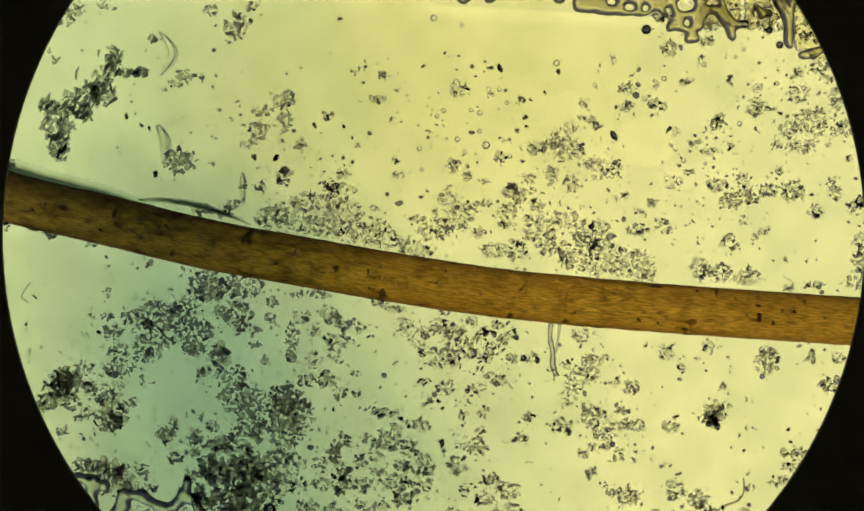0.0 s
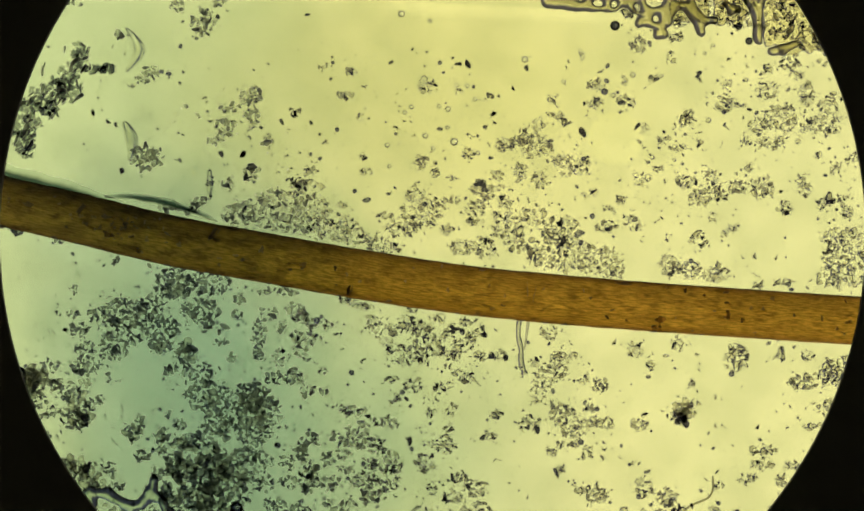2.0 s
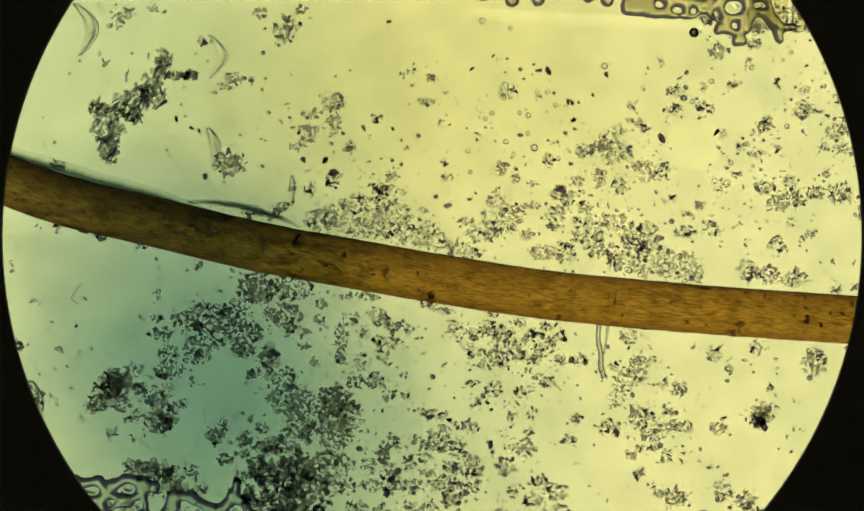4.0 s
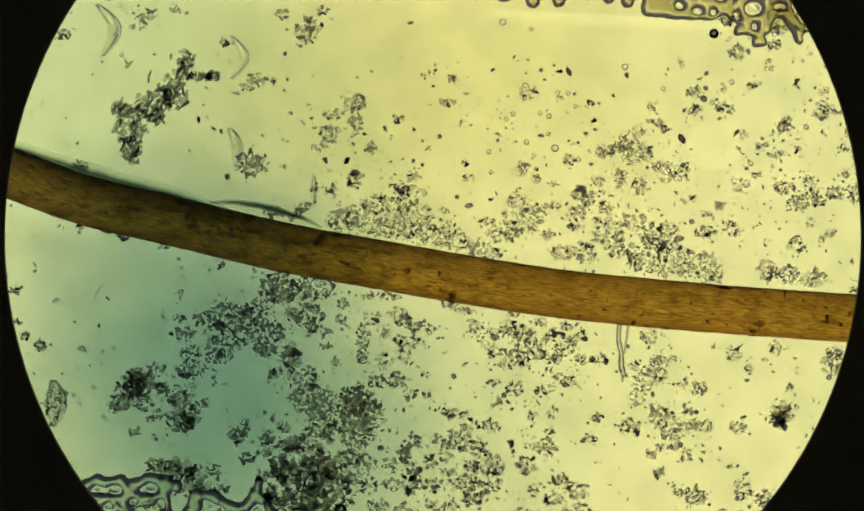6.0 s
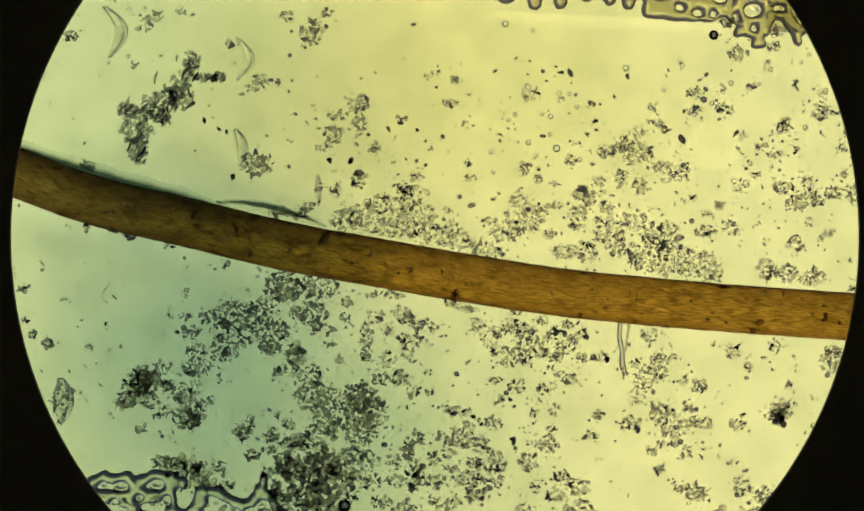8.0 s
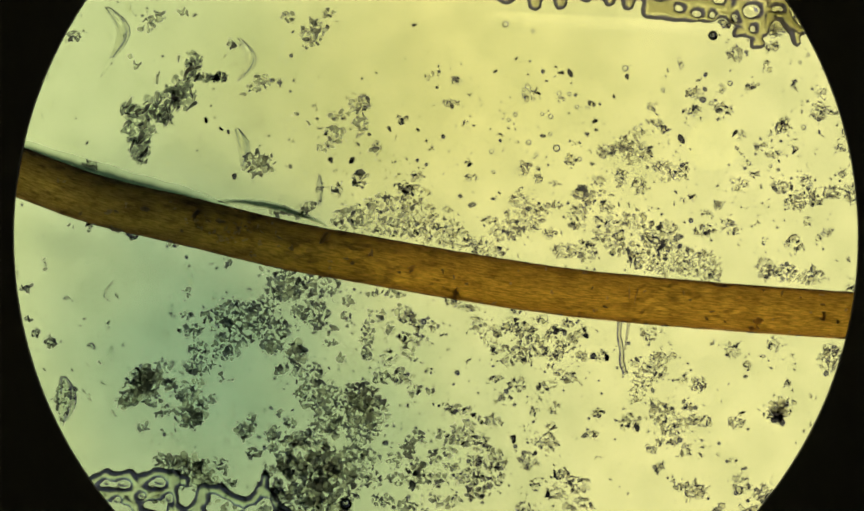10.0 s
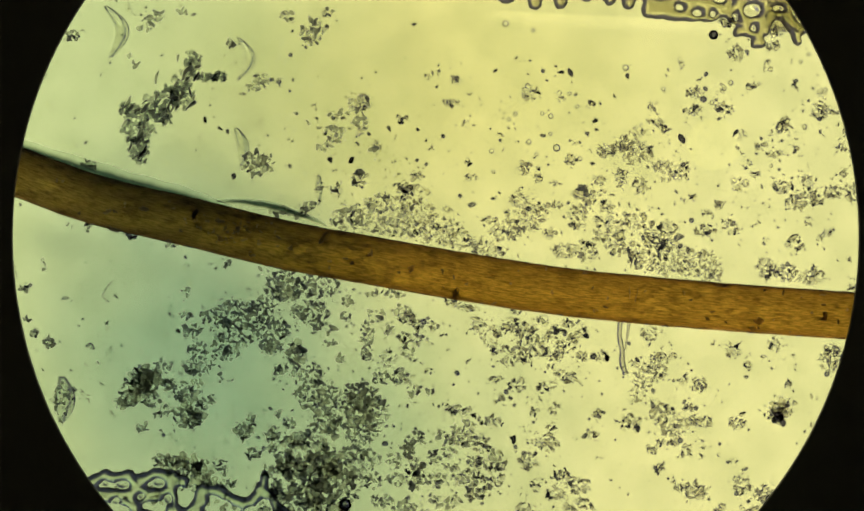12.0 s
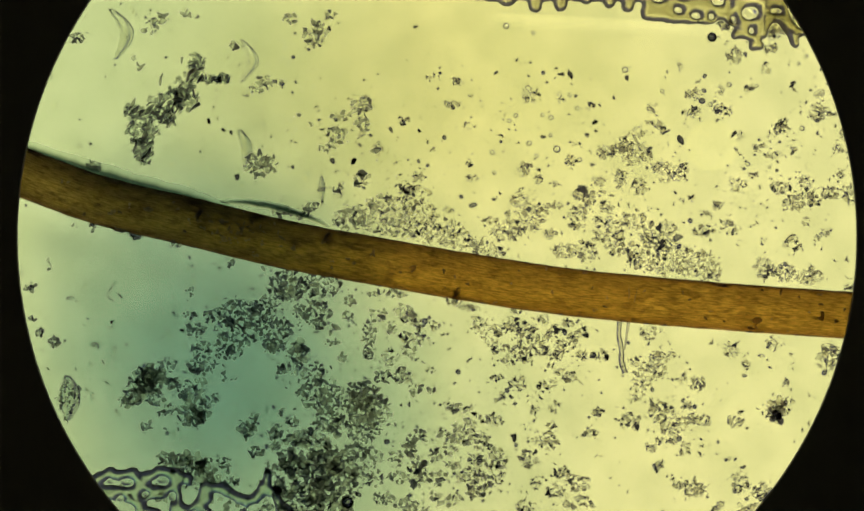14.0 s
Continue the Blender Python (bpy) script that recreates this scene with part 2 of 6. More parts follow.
# rougher, duller copies of the three crystals, for the blurred side
SOFT_CLEAR = refracting("cloudy pale crystal", (0.82, 0.82, 0.80), (0.60, 0.60, 0.60), 1.28, 0.34, 90.0)
SOFT_GREY = refracting("cloudy grey crystal", (0.48, 0.48, 0.52), (0.28, 0.29, 0.34), 1.26, 0.34, 90.0)
SOFT_DARK = refracting("cloudy slate crystal", (0.28, 0.29, 0.35), (0.16, 0.17, 0.22), 1.24, 0.34, 90.0)
CLEAR_LUMP = refracting("clear crystal lump", (1.0, 1.0, 0.97), (0.86, 0.85, 0.81), 1.5, 0.03, 2.6)
GREY_LUMP = refracting("grey crystal lump", (0.98, 0.97, 0.94), (0.58, 0.56, 0.57), 1.48, 0.05, 2.6)
DARK_LUMP = refracting("dark crystal lump", (0.60, 0.59, 0.64), (0.24, 0.24, 0.31), 1.42, 0.08, 2.6)
SOFT_CLEAR_LUMP = refracting("cloudy pale lump", (0.93, 0.93, 0.91), (0.60, 0.60, 0.58), 1.30, 0.36, 2.6)
SOFT_GREY_LUMP = refracting("cloudy grey lump", (0.68, 0.68, 0.70), (0.34, 0.34, 0.38), 1.28, 0.36, 2.6)
SOFT_DARK_LUMP = refracting("cloudy slate lump", (0.60, 0.60, 0.64), (0.32, 0.33, 0.38), 1.26, 0.36, 2.6)
FLAKE = refracting("thin pale flake", (0.98, 0.98, 0.96), (0.90, 0.91, 0.89), 1.27, 0.04, 60.0, 0.5)
FIBRE = refracting("pale fibre", (0.95, 0.94, 0.92), (0.84, 0.83, 0.84), 1.3, 0.04, 60.0)
TISSUE = refracting("olive tissue", (0.80, 0.775, 0.66), (0.72, 0.695, 0.58), 1.32, 0.28, 30.0)
WRINKLED = refracting("wrinkled olive tissue", (0.95, 0.935, 0.85), (0.84, 0.82, 0.73), 1.22, 0.12, 44.0, 1.0)
PALE_TISSUE = refracting("pale olive tissue", (0.93, 0.925, 0.86), (0.86, 0.86, 0.80), 1.38, 0.3, 30.0)
DROPLET = refracting("clear droplet", (0.97, 0.97, 0.95), (0.92, 0.92, 0.9), 1.22, 0.0, 60.0)
NETWORK = refracting("grey olive strands", (0.96, 0.96, 0.90), (0.80, 0.80, 0.76), 1.36, 0.3, 60.0)
BROWN_GRAIN = refracting("brown clouded crystal", (0.92, 0.905, 0.87), (0.62, 0.61, 0.60), 1.12, 0.35, 2.2)
RIPPLE = refracting("ripple of clear medium", (0.99, 0.99, 0.98), (0.95, 0.95, 0.94), 1.07, 0.02, 60.0)
SLATE = refracting("clouded slate crystal", (0.80, 0.81, 0.80), (0.50, 0.52, 0.54), 1.28, 0.2, 2.4)
BUBBLE = refracting("dark bubble", (0.55, 0.55, 0.57), (0.4, 0.4, 0.44), 1.4, 0.05, 60.0)
SOOT = refracting("dark speck on the hair", (0.56, 0.50, 0.50), (0.28, 0.26, 0.28), 1.06, 0.3, 2.0)
MENISCUS = rim_material()


# ---- building ----
TUBE = []         # the eyepiece tube, which the focusing knob lifts
SLIDING_SHADE = []       # the sliding disc of painted shade below the stage
SPECIMEN = []     # all that lies on the slide and goes with it
rnd = random.Random(7)


def mesh_of(name, verts, faces, material, smooth=False):
    me = bpy.data.meshes.new(name)
    me.from_pydata(verts, [], faces)
    me.materials.append(material)
    if smooth:
        me.polygons.foreach_set("use_smooth", [True] * len(me.polygons))
    me.update()
    return me


def thing(name, label, category, place, data=None, group="", kind=""):
    ob = new(name, data)
    ob.location = place
    return tagged(ob, label, category, group, kind)


def piece(name, data, parent, m, label=""):
    ob = new(name, data)
    ob.parent = parent
    ob.matrix_basis = m
    if label:
        tagged(ob, label)
    return ob


def turned(profile, segments, closed=False):
    """A ring of quads from (radius, height) pairs."""
    verts, faces, k = [], [], len(profile)
    for i in range(segments):
        a = 2 * math.pi * i / segments
        verts += [(r * math.cos(a), r * math.sin(a), z) for r, z in profile]
    for i in range(segments):
        j = (i + 1) % segments
        for p in range(k if closed else k - 1):
            q = (p + 1) % k
            faces.append((i * k + p, j * k + p, j * k + q, i * k + q))
    return verts, faces


# ---- the microscope round the field ----
FIELD = (0.003, 0.033, 0.0)


def microscope():
    tube = thing("eyepiece_tube", "microscope tube with a dark round field stop", "microscope tube", (FIELD[0], FIELD[1], 0.3), kind="structure")
    TUBE.append(tube)
    v, f = turned([(0.745, 0.0), (0.7462, 0.012), (1.2, 0.02), (1.2, 0.0)], 256, True)
    piece("field_stop", mesh_of("field_stop", v, f, STOP_PAINT), tube, Matrix(), "dark round opening")
    v, f = turned([(1.2, 0.0), (1.2, 7.2), (0.02, 7.4), (0.02, 7.45), (1.25, 7.25), (1.25, 0.0)], 96, True)
    piece("barrel", mesh_of("barrel", v, f, GREY_PAINT), tube, Matrix())
    # added disc behind the specimen, carrying the shade fixed in the field
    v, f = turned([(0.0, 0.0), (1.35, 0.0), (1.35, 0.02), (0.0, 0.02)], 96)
    glass = thing("stage_glass", "added round clear disc with painted blue-green shade", "glass", (FIELD[0], FIELD[1], -0.34), mesh_of("stage_glass", v, f, SHADE_DISC), kind="structure")
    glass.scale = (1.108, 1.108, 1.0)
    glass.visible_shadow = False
    # added disc, unseen itself: its painted shade dims the field's left at times
    v, f = turned([(0.0, 0.0), (2.6, 0.0), (2.6, 0.012), (0.0, 0.012)], 96)
    sheet = thing("colour_filter", "added clear disc with a soft blue-green shade painted on", "filter", (-0.41, -0.24, -0.5), mesh_of("colour_filter", v, f, SHADE_GLASS))
    sheet.visible_shadow = False
    SLIDING_SHADE.append(sheet)
    lamp = thing("illuminator_lamp", "round warm yellow lamp glowing under the stage", "lamp", (FIELD[0], FIELD[1] + 0.7, LAMP_DEPTH))
    v, f = turned([(0.0, 0.0), (LAMP_WIDE, 0.0)], 96)
    piece("lens", mesh_of("lens", v, f, LAMP), lamp, Matrix(), "glowing round lens")
    v, f = turned([(LAMP_WIDE + 0.02, 0.05), (LAMP_WIDE + 0.3, 0.05), (LAMP_WIDE + 0.3, -0.4), (0.0, -0.4), (0.0, -0.35), (LAMP_WIDE + 0.02, -0.35)], 96, True)
    piece("housing", mesh_of("housing", v, f, BLACK), lamp, Matrix())


def slide():
    w, h, d = 3.4, 1.9, 0.25
    bm = bmesh.new()
    bmesh.ops.create_cube(bm, size=1, matrix=Matrix.Diagonal((2 * w, 2 * h, d, 1)))
    bmesh.ops.bevel(bm, geom=bm.edges[:], offset=0.02, segments=2, affect="EDGES")
    me = bpy.data.meshes.new("microscope_slide")
    bm.to_mesh(me)
    bm.free()
    me.materials.append(GLASS)
    plate = thing("microscope_slide", "clear glass microscope slide under the specimen", "slide", (0, 0, -d / 2 - 0.006), me, kind="structure")
    plate.visible_shadow = False
    SPECIMEN.append(plate)
    v = [(-2.4, -1.5, 0), (2.4, -1.5, 0), (2.4, 1.5, 0), (-2.4, 1.5, 0)]
    v += [(x, y, 0.003) for x, y, _ in v]
    f = [(3, 2, 1, 0), (4, 5, 6, 7), (0, 1, 5, 4), (1, 2, 6, 5), (2, 3, 7, 6), (3, 0, 4, 7)]
    film = thing("mounting_medium", "thin clear dried film with faint clouds", "film", (0, 0, -0.0035), mesh_of("mounting_medium", v, f, FILM), kind="structure")
    film.visible_shadow = False
    SPECIMEN.append(film)


# ---- the hair ----
def hair_radius(u):
    return 0.0455 - 0.0016 * (u - 0) / 1500 + 0.0008 * noise.noise((u * 0.012, 3.0, 0.0)) + 0.0005 * noise.noise((u * 0.05, 9.0, 0.0))


def hair():
    ob = thing("hair", "long brown hair lying bent across the glass slide", "hair", at(784, hair_middle(784)[0], 0))
    seg, verts, faces, uvs = 40, [], [], []
    for u in HAIR_U:
        v, slope = hair_middle(u)
        r = hair_radius(u)
        side = Vector((slope, 1.0, 0)).normalized()
        for k in range(seg):
            a = 2 * math.pi * k / seg
            rough = r * (1 + 0.012 * noise.noise((u * 0.03, math.cos(a) * 2, math.sin(a) * 2)))
            p = at(u, v, 0.0455) + side * (rough * math.cos(a)) + Vector((0, 0, rough * math.sin(a)))
            verts.append(p - ob.location)
    n = len(HAIR_U)
    for i in range(n - 1):
        for k in range(seg):
            j = (k + 1) % seg
            faces.append((i * seg + k, i * seg + j, (i + 1) * seg + j, (i + 1) * seg + k))
    faces += [tuple(range(seg))[::-1], tuple((n - 1) * seg + k for k in range(seg))]
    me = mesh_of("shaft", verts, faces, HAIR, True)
    layer = me.uv_layers.new(name="along")
    for poly in me.polygons:
        for li in poly.loop_indices:
            vi = me.loops[li].vertex_index
            k = vi % seg
            k = seg if k == 0 and any(me.loops[x].vertex_index % seg == seg - 1 for x in poly.loop_indices) else k
            layer.data[li].uv = (HAIR_U[vi // seg] / 1000, k / seg * 0.28)
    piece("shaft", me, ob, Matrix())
    # dark specks stuck to it
    def speck(u, off, ru, rv, turn):
        v, slope = hair_middle(u)
        r = hair_radius(u)
        side = Vector((slope, 1.0, 0)).normalized()
        off = max(-0.97, min(0.93, off))
        place = at(u, v, 0.0455 + r * math.sqrt(1 - off * off)) + side * r * off - ob.location
        m = Matrix.Translation(place) @ pose(0, 0, 0, -math.degrees(math.asin(off)), 0, turn - math.degrees(math.atan(slope))) @ Matrix.Diagonal((ru / 750, rv / 600, min(ru, rv) / 1800, 1))
        piece("speck", rnd.choice(SPECKS), ob, m)
    for u, off, ru, rv, turn in [(1370, -0.1, 10, 8, 30), (1249, -0.5, 10, 8, 0), (1410, 0.25, 3, 6, -20), (1432, 0.25, 5, 3, 0), (1487, 0.05, 3, 4, 0), (1292, 0.75, 4, 10, -15),
                                 (1365, 0.8, 7, 5, 0), (1245, -0.8, 9, 6, 0), (1448, 0.7, 5, 8, 0), (1175, 0.85, 18, 6, 0), (1125, 0.2, 5, 4, 40)]:
        speck(u, off, ru, rv, turn)
    for u, off, ru, rv, turn in [(615, 0.0, 9, 5, 40), (700, -0.7, 4, 12, -10), (537, 0.3, 6, 6, 0), (448, 0.55, 6, 14, -25), (490, -0.1, 6, 4, 0),
                                 (505, -0.25, 4, 4, 0), (390, -0.1, 6, 5, 0), (295, 0.2, 8, 5, 20), (262, 0.35, 12, 6, 10), (270, -0.35, 9, 5, 0)]:
        speck(u, off, ru, rv, turn)
    for u, off, ru, rv, turn in [(1012, 0.2, 1.5, 18, 4), (1024, 0.1, 1.5, 14, -5), (930, 0.88, 8, 4, 0), (770, -0.85, 6, 4, 0), (330, -0.7, 7, 4, 0),
                                 (212, 0.4, 5, 20, -15), (60, -0.3, 8, 5, 0), (120, 0.1, 10, 5, 0), (85, -0.97, 17, 12, 0), (178, -0.93, 9, 5, 0)]:
        speck(u, off, ru, rv, turn)
    for _ in range(34):
        speck(rnd.gauss(270, 45), rnd.gauss(0.1, 0.35), rnd.uniform(2, 6), rnd.uniform(1.5, 4), rnd.uniform(0, 180))
    for u, ru in ((1052, 7), (1085, 9), (1010, 6), (890, 7), (850, 5), (745, 6), (680, 8), (640, 5), (560, 7), (470, 6), (380, 7), (215, 6), (1240, 8), (1330, 6), (40, 6)):
        speck(u, -0.97, ru, ru * 0.8, 0)
    for _ in range(56):
        speck(rnd.uniform(-100, 1650), rnd.uniform(-0.9, 0.9), rnd.uniform(2.5, 6), rnd.uniform(2, 5), rnd.uniform(0, 180))
    SPECIMEN.append(ob)


# ---- grains ----
def grain_shape(kind):
    """A crystal about 2 across and 1 high: a chipped plate, or a bent splinter."""
    verts, faces = [], []
    if kind == "plate":
        k = rnd.randint(8, 12)
        long, rim = rnd.uniform(0.5, 0.95), rnd.uniform(0.12, 0.24)
        angles = [2 * math.pi * (i + rnd.uniform(-0.3, 0.3)) / k for i in range(k)]
        wave, lobes = rnd.uniform(0, 6), rnd.choice((2, 3, 3, 4))
        radii = [0.82 + 0.16 * math.cos(lobes * a + wave) + rnd.uniform(-0.13, 0.13) for a in angles]
        lean = rnd.uniform(-0.06, 0.06)
        for z, grow, dx in ((0.0, 1 - 0.6 * rim, 0.0), (0.2, 1.0, 0.0), (0.55, 1 - 0.25 * rim, lean * 0.5), (0.8, 1 - rim, lean)):
            verts += [(grow * r * math.cos(a) + dx, grow * long * r * math.sin(a), z) for a, r in zip(angles, radii)]
        for ring in range(3):
            for i in range(k):
                j = (i + 1) % k
                faces.append((ring * k + i, ring * k + j, (ring + 1) * k + j, (ring + 1) * k + i))
        faces += [tuple(range(k))[::-1], tuple(3 * k + i for i in range(k))]
    else:
        steps, bend, thick = 6, rnd.uniform(0.8, 3.4), rnd.uniform(0.22, 0.36)
        for i in range(steps + 1):
            a = bend * (i / steps - 0.5)
            r = 1.3 / max(bend, 0.6)
            w = thick * (0.45 + 0.55 * math.sin(math.pi * (0.12 + 0.76 * i / steps))) * rnd.uniform(0.75, 1.25)
            for c in range(5):
                b = 2 * math.pi * c / 5
                q = r + w * math.cos(b)
                verts.append((q * math.sin(a), q * math.cos(a) - r, 0.3 + 0.9 * w * math.sin(b)))
        for i in range(steps):
            for c in range(5):
                d = (c + 1) % 5
                faces.append((i * 5 + c, (i + 1) * 5 + c, (i + 1) * 5 + d, i * 5 + d))
        faces += [(0, 1, 2, 3, 4), tuple(steps * 5 + c for c in (4, 3, 2, 1, 0))]
    return verts, faces


RANGE = {"clear": CLEAR_GRAIN, "grey": GREY_GRAIN, "dark": DARK_GRAIN, "soft clear": SOFT_CLEAR, "soft grey": SOFT_GREY, "soft dark": SOFT_DARK}
LUMP_RANGE = {"clear": CLEAR_LUMP, "grey": GREY_LUMP, "dark": DARK_LUMP, "soft clear": SOFT_CLEAR_LUMP, "soft grey": SOFT_GREY_LUMP, "soft dark": SOFT_DARK_LUMP}


def softened(kind, x, y):
    """On one side of the slide softened, duller grains stand in for blur."""
    return "soft " + kind if x + 0.3 * y + rnd.uniform(-0.12, 0.12) < -0.20 else kind


SHAPES = [grain_shape("plate") for _ in range(12)] + [grain_shape("splinter") for _ in range(26)]
GRAINS = {tone: [mesh_of("grain", v, f, m) for v, f in SHAPES] for tone, m in RANGE.items()}


def lump_shape():
    """Crystals grown together, about 2 across: flat-topped domes that meet in creases."""
    long, count = rnd.uniform(0.55, 1.0), rnd.randint(5, 8)
    domes = []
    for i in range(count):
        r, a = 0.72 * math.sqrt(rnd.random()) if i else 0.0, rnd.uniform(0, 2 * math.pi)
        domes.append((r * math.cos(a), long * r * math.sin(a), rnd.uniform(0.27, 0.5), rnd.uniform(0.3, 0.55), rnd.uniform(0, math.pi), rnd.uniform(0.32, 0.7)))
    axis = np.linspace(-1.2, 1.2, 23)
    x, y = np.meshgrid(axis, axis)
    wob = np.vectorize(lambda a, b, c: noise.noise((a, b, c)))
    seed = rnd.uniform(0, 50)
    px, py = x + 0.09 * wob(x * 3, y * 3, seed), y + 0.09 * wob(x * 3, y * 3, seed + 20)
    inside, z = np.full(x.shape, -9.0), np.zeros(x.shape)
    for cx, cy, r, high, turn, slim in domes:
        dx = (px - cx) * math.cos(turn) + (py - cy) * math.sin(turn)
        dy = ((py - cy) * math.cos(turn) - (px - cx) * math.sin(turn)) / slim
        d = np.hypot(dx, dy)
        inside = np.maximum(inside, (r - d) * (0.5 + 0.5 * slim))
        z = np.maximum(z, high * np.minimum(np.sqrt(np.clip(1 - (d / r) ** 2, 0, 1)), 0.6))
    gy, gx = np.gradient(inside, axis, axis)
    grad = np.maximum(gx * gx + gy * gy, 0.3)
    out = inside < 0
    qx, qy = np.where(out, x - gx * inside / grad, x), np.where(out, y - gy * inside / grad, y)
    keep = inside > 0
    quads = keep[:-1, :-1] | keep[1:, :-1] | keep[:-1, 1:] | keep[1:, 1:]
    index, verts, faces = {}, [], []
    for r, c in zip(*(w.tolist() for w in np.nonzero(quads))):
        ring = ((r, c), (r, c + 1), (r + 1, c + 1), (r + 1, c))
        for top in (True, False):
            face = []
            for p in ring:
                if (p, top) not in index:
                    index[(p, top)] = len(verts)
                    verts.append((float(qx[p]), float(qy[p]), 0.02 + float(z[p]) if top else 0.0))
                face.append(index[(p, top)])
            faces.append(tuple(face if top else face[::-1]))
    return verts, faces


LUMP_SHAPES = [lump_shape() for _ in range(30)]
SLATE_LUMPS = [mesh_of("lump", v, f, SLATE, True) for v, f in LUMP_SHAPES]
SPECKS = [mesh_of("speck", v, f, SOOT, True) for v, f in LUMP_SHAPES[:14]]
BROWN_LUMPS = [mesh_of("lump", v, f, BROWN_GRAIN, True) for v, f in LUMP_SHAPES]
LUMPS = {tone: [mesh_of("lump", v, f, m, True) for v, f in LUMP_SHAPES] for tone, m in LUMP_RANGE.items()}


LAYERS = np.zeros((560, 900))     # how many grains lie over each 2.5 micrometres of the slide


def room(x, y, r, most):
    """Whether a grain of radius r metres still finds room there; if so it is noted."""
    c, w = int((x + 1.1) / 0.0025), int((0.75 - y) / 0.0025)
    k = max(1, round(0.7 * r / 0.0025))
    spot = LAYERS[max(w - k, 0):w + k + 1, max(c - k, 0):c + k + 1]
    if spot.size and spot.mean() > most:
        return False
    spot += 1
    return True


def add_lumps(parent, count, ru, rv, turn, shift, tone, size):
    """Lumps spread over an ellipse, each kept away from the others."""
    taken, a = [], math.radians(turn)
    for _ in range(count):
        best = None
        for _ in range(7):
            r, b = math.sqrt(rnd.random()), rnd.uniform(0, 2 * math.pi)
            p = (r * ru * math.cos(b), r * rv * math.sin(b))
            gap = min((math.hypot(p[0] - q[0], p[1] - q[1]) for q in taken), default=99.0)
            if best is None or gap > best[0]:
                best = (gap, p)
        x, y = best[1]
        taken.append(best[1])
        dark = rnd.random()
        spot = parent.location + shift + Vector((x * math.cos(a) - y * math.sin(a), x * math.sin(a) + y * math.cos(a), 0)) / 1000
        if not room(spot.x, spot.y, size / 1000, 1.25):
            continue
        kind = "dark" if dark < tone ** 3 * 0.6 else "grey" if dark < 0.1 + tone * 0.55 else "clear"
        kind = softened(kind, spot.x, spot.y)
        k = size / 1000 * math.exp(rnd.gauss(0, 0.22))
        spot = Vector((shift.x + (x * math.cos(a) - y * math.sin(a)) / 1000, shift.y + (x * math.sin(a) + y * math.cos(a)) / 1000, rnd.uniform(0.0002, 0.004)))
        piece("lump", rnd.choice(LUMPS[kind]), parent, Matrix.Translation(spot) @ pose(0, 0, 0, 0, 0, rnd.uniform(0, 360)) @ Matrix.Diagonal((k, k, k * rnd.uniform(0.8, 1.2), 1)))


def one_grain(parent, x, y, size, tone, z=0.0, alone=False):
    """A grain of that radius in micrometres under parent, at x, y metres from it."""
    dark = rnd.random()
    kind = "dark" if dark < tone * tone * 0.9 else "grey" if dark < 0.15 + tone * 0.7 else "clear"
    if alone:
        kind = "dark" if tone > 0.65 else "grey"
    s = size / 1000 * math.exp(rnd.gauss(0, 0.1 if alone else 0.28))
    tilt = rnd.choice((rnd.uniform(-3, 3), rnd.uniform(-8, 8), rnd.uniform(-16, 16), rnd.uniform(-45, 45)))
    lift = 0.9 * s * math.sin(math.radians(abs(tilt)))
    m = Matrix.Translation((x, y, z + lift)) @ pose(0, 0, 0, tilt, rnd.uniform(-10, 10), rnd.uniform(0, 360)) @ Matrix.Diagonal((s * rnd.uniform(0.8, 1.3), s * rnd.uniform(0.9 if alone else 0.6, 1.1), s * rnd.uniform(0.45, 0.8), 1))
    if alone:
        return kind, m
    return softened(kind, parent.location.x + x, parent.location.y + y), m


def add_grain(parent, *how):
    kind, m = one_grain(parent, *how)
    piece("grain", rnd.choice(GRAINS[kind][:12] if how[-1] else GRAINS[kind]), parent, m)


CLUMPS = []       # clump, its reach
MATERIALS = list(RANGE.values())


def fines(parent, found):
    """The small grains of a clump, joined."""
    verts, faces, marks = [], [], []
    for kind, m in found:
        v, f = SHAPES[rnd.randrange(len(SHAPES))]
        b = len(verts)
        verts += [tuple(m @ Vector(p)) for p in v]
        faces += [tuple(b + i for i in q) for q in f]
        marks += [list(RANGE).index(kind)] * len(f)
    me = bpy.data.meshes.new("grit")
    me.from_pydata(verts, [], faces)
    for mat in MATERIALS:
        me.materials.append(mat)
    me.polygons.foreach_set("material_index", marks)
    me.update()
    tagged(piece("grit", me, parent, Matrix()), kind="stuff")


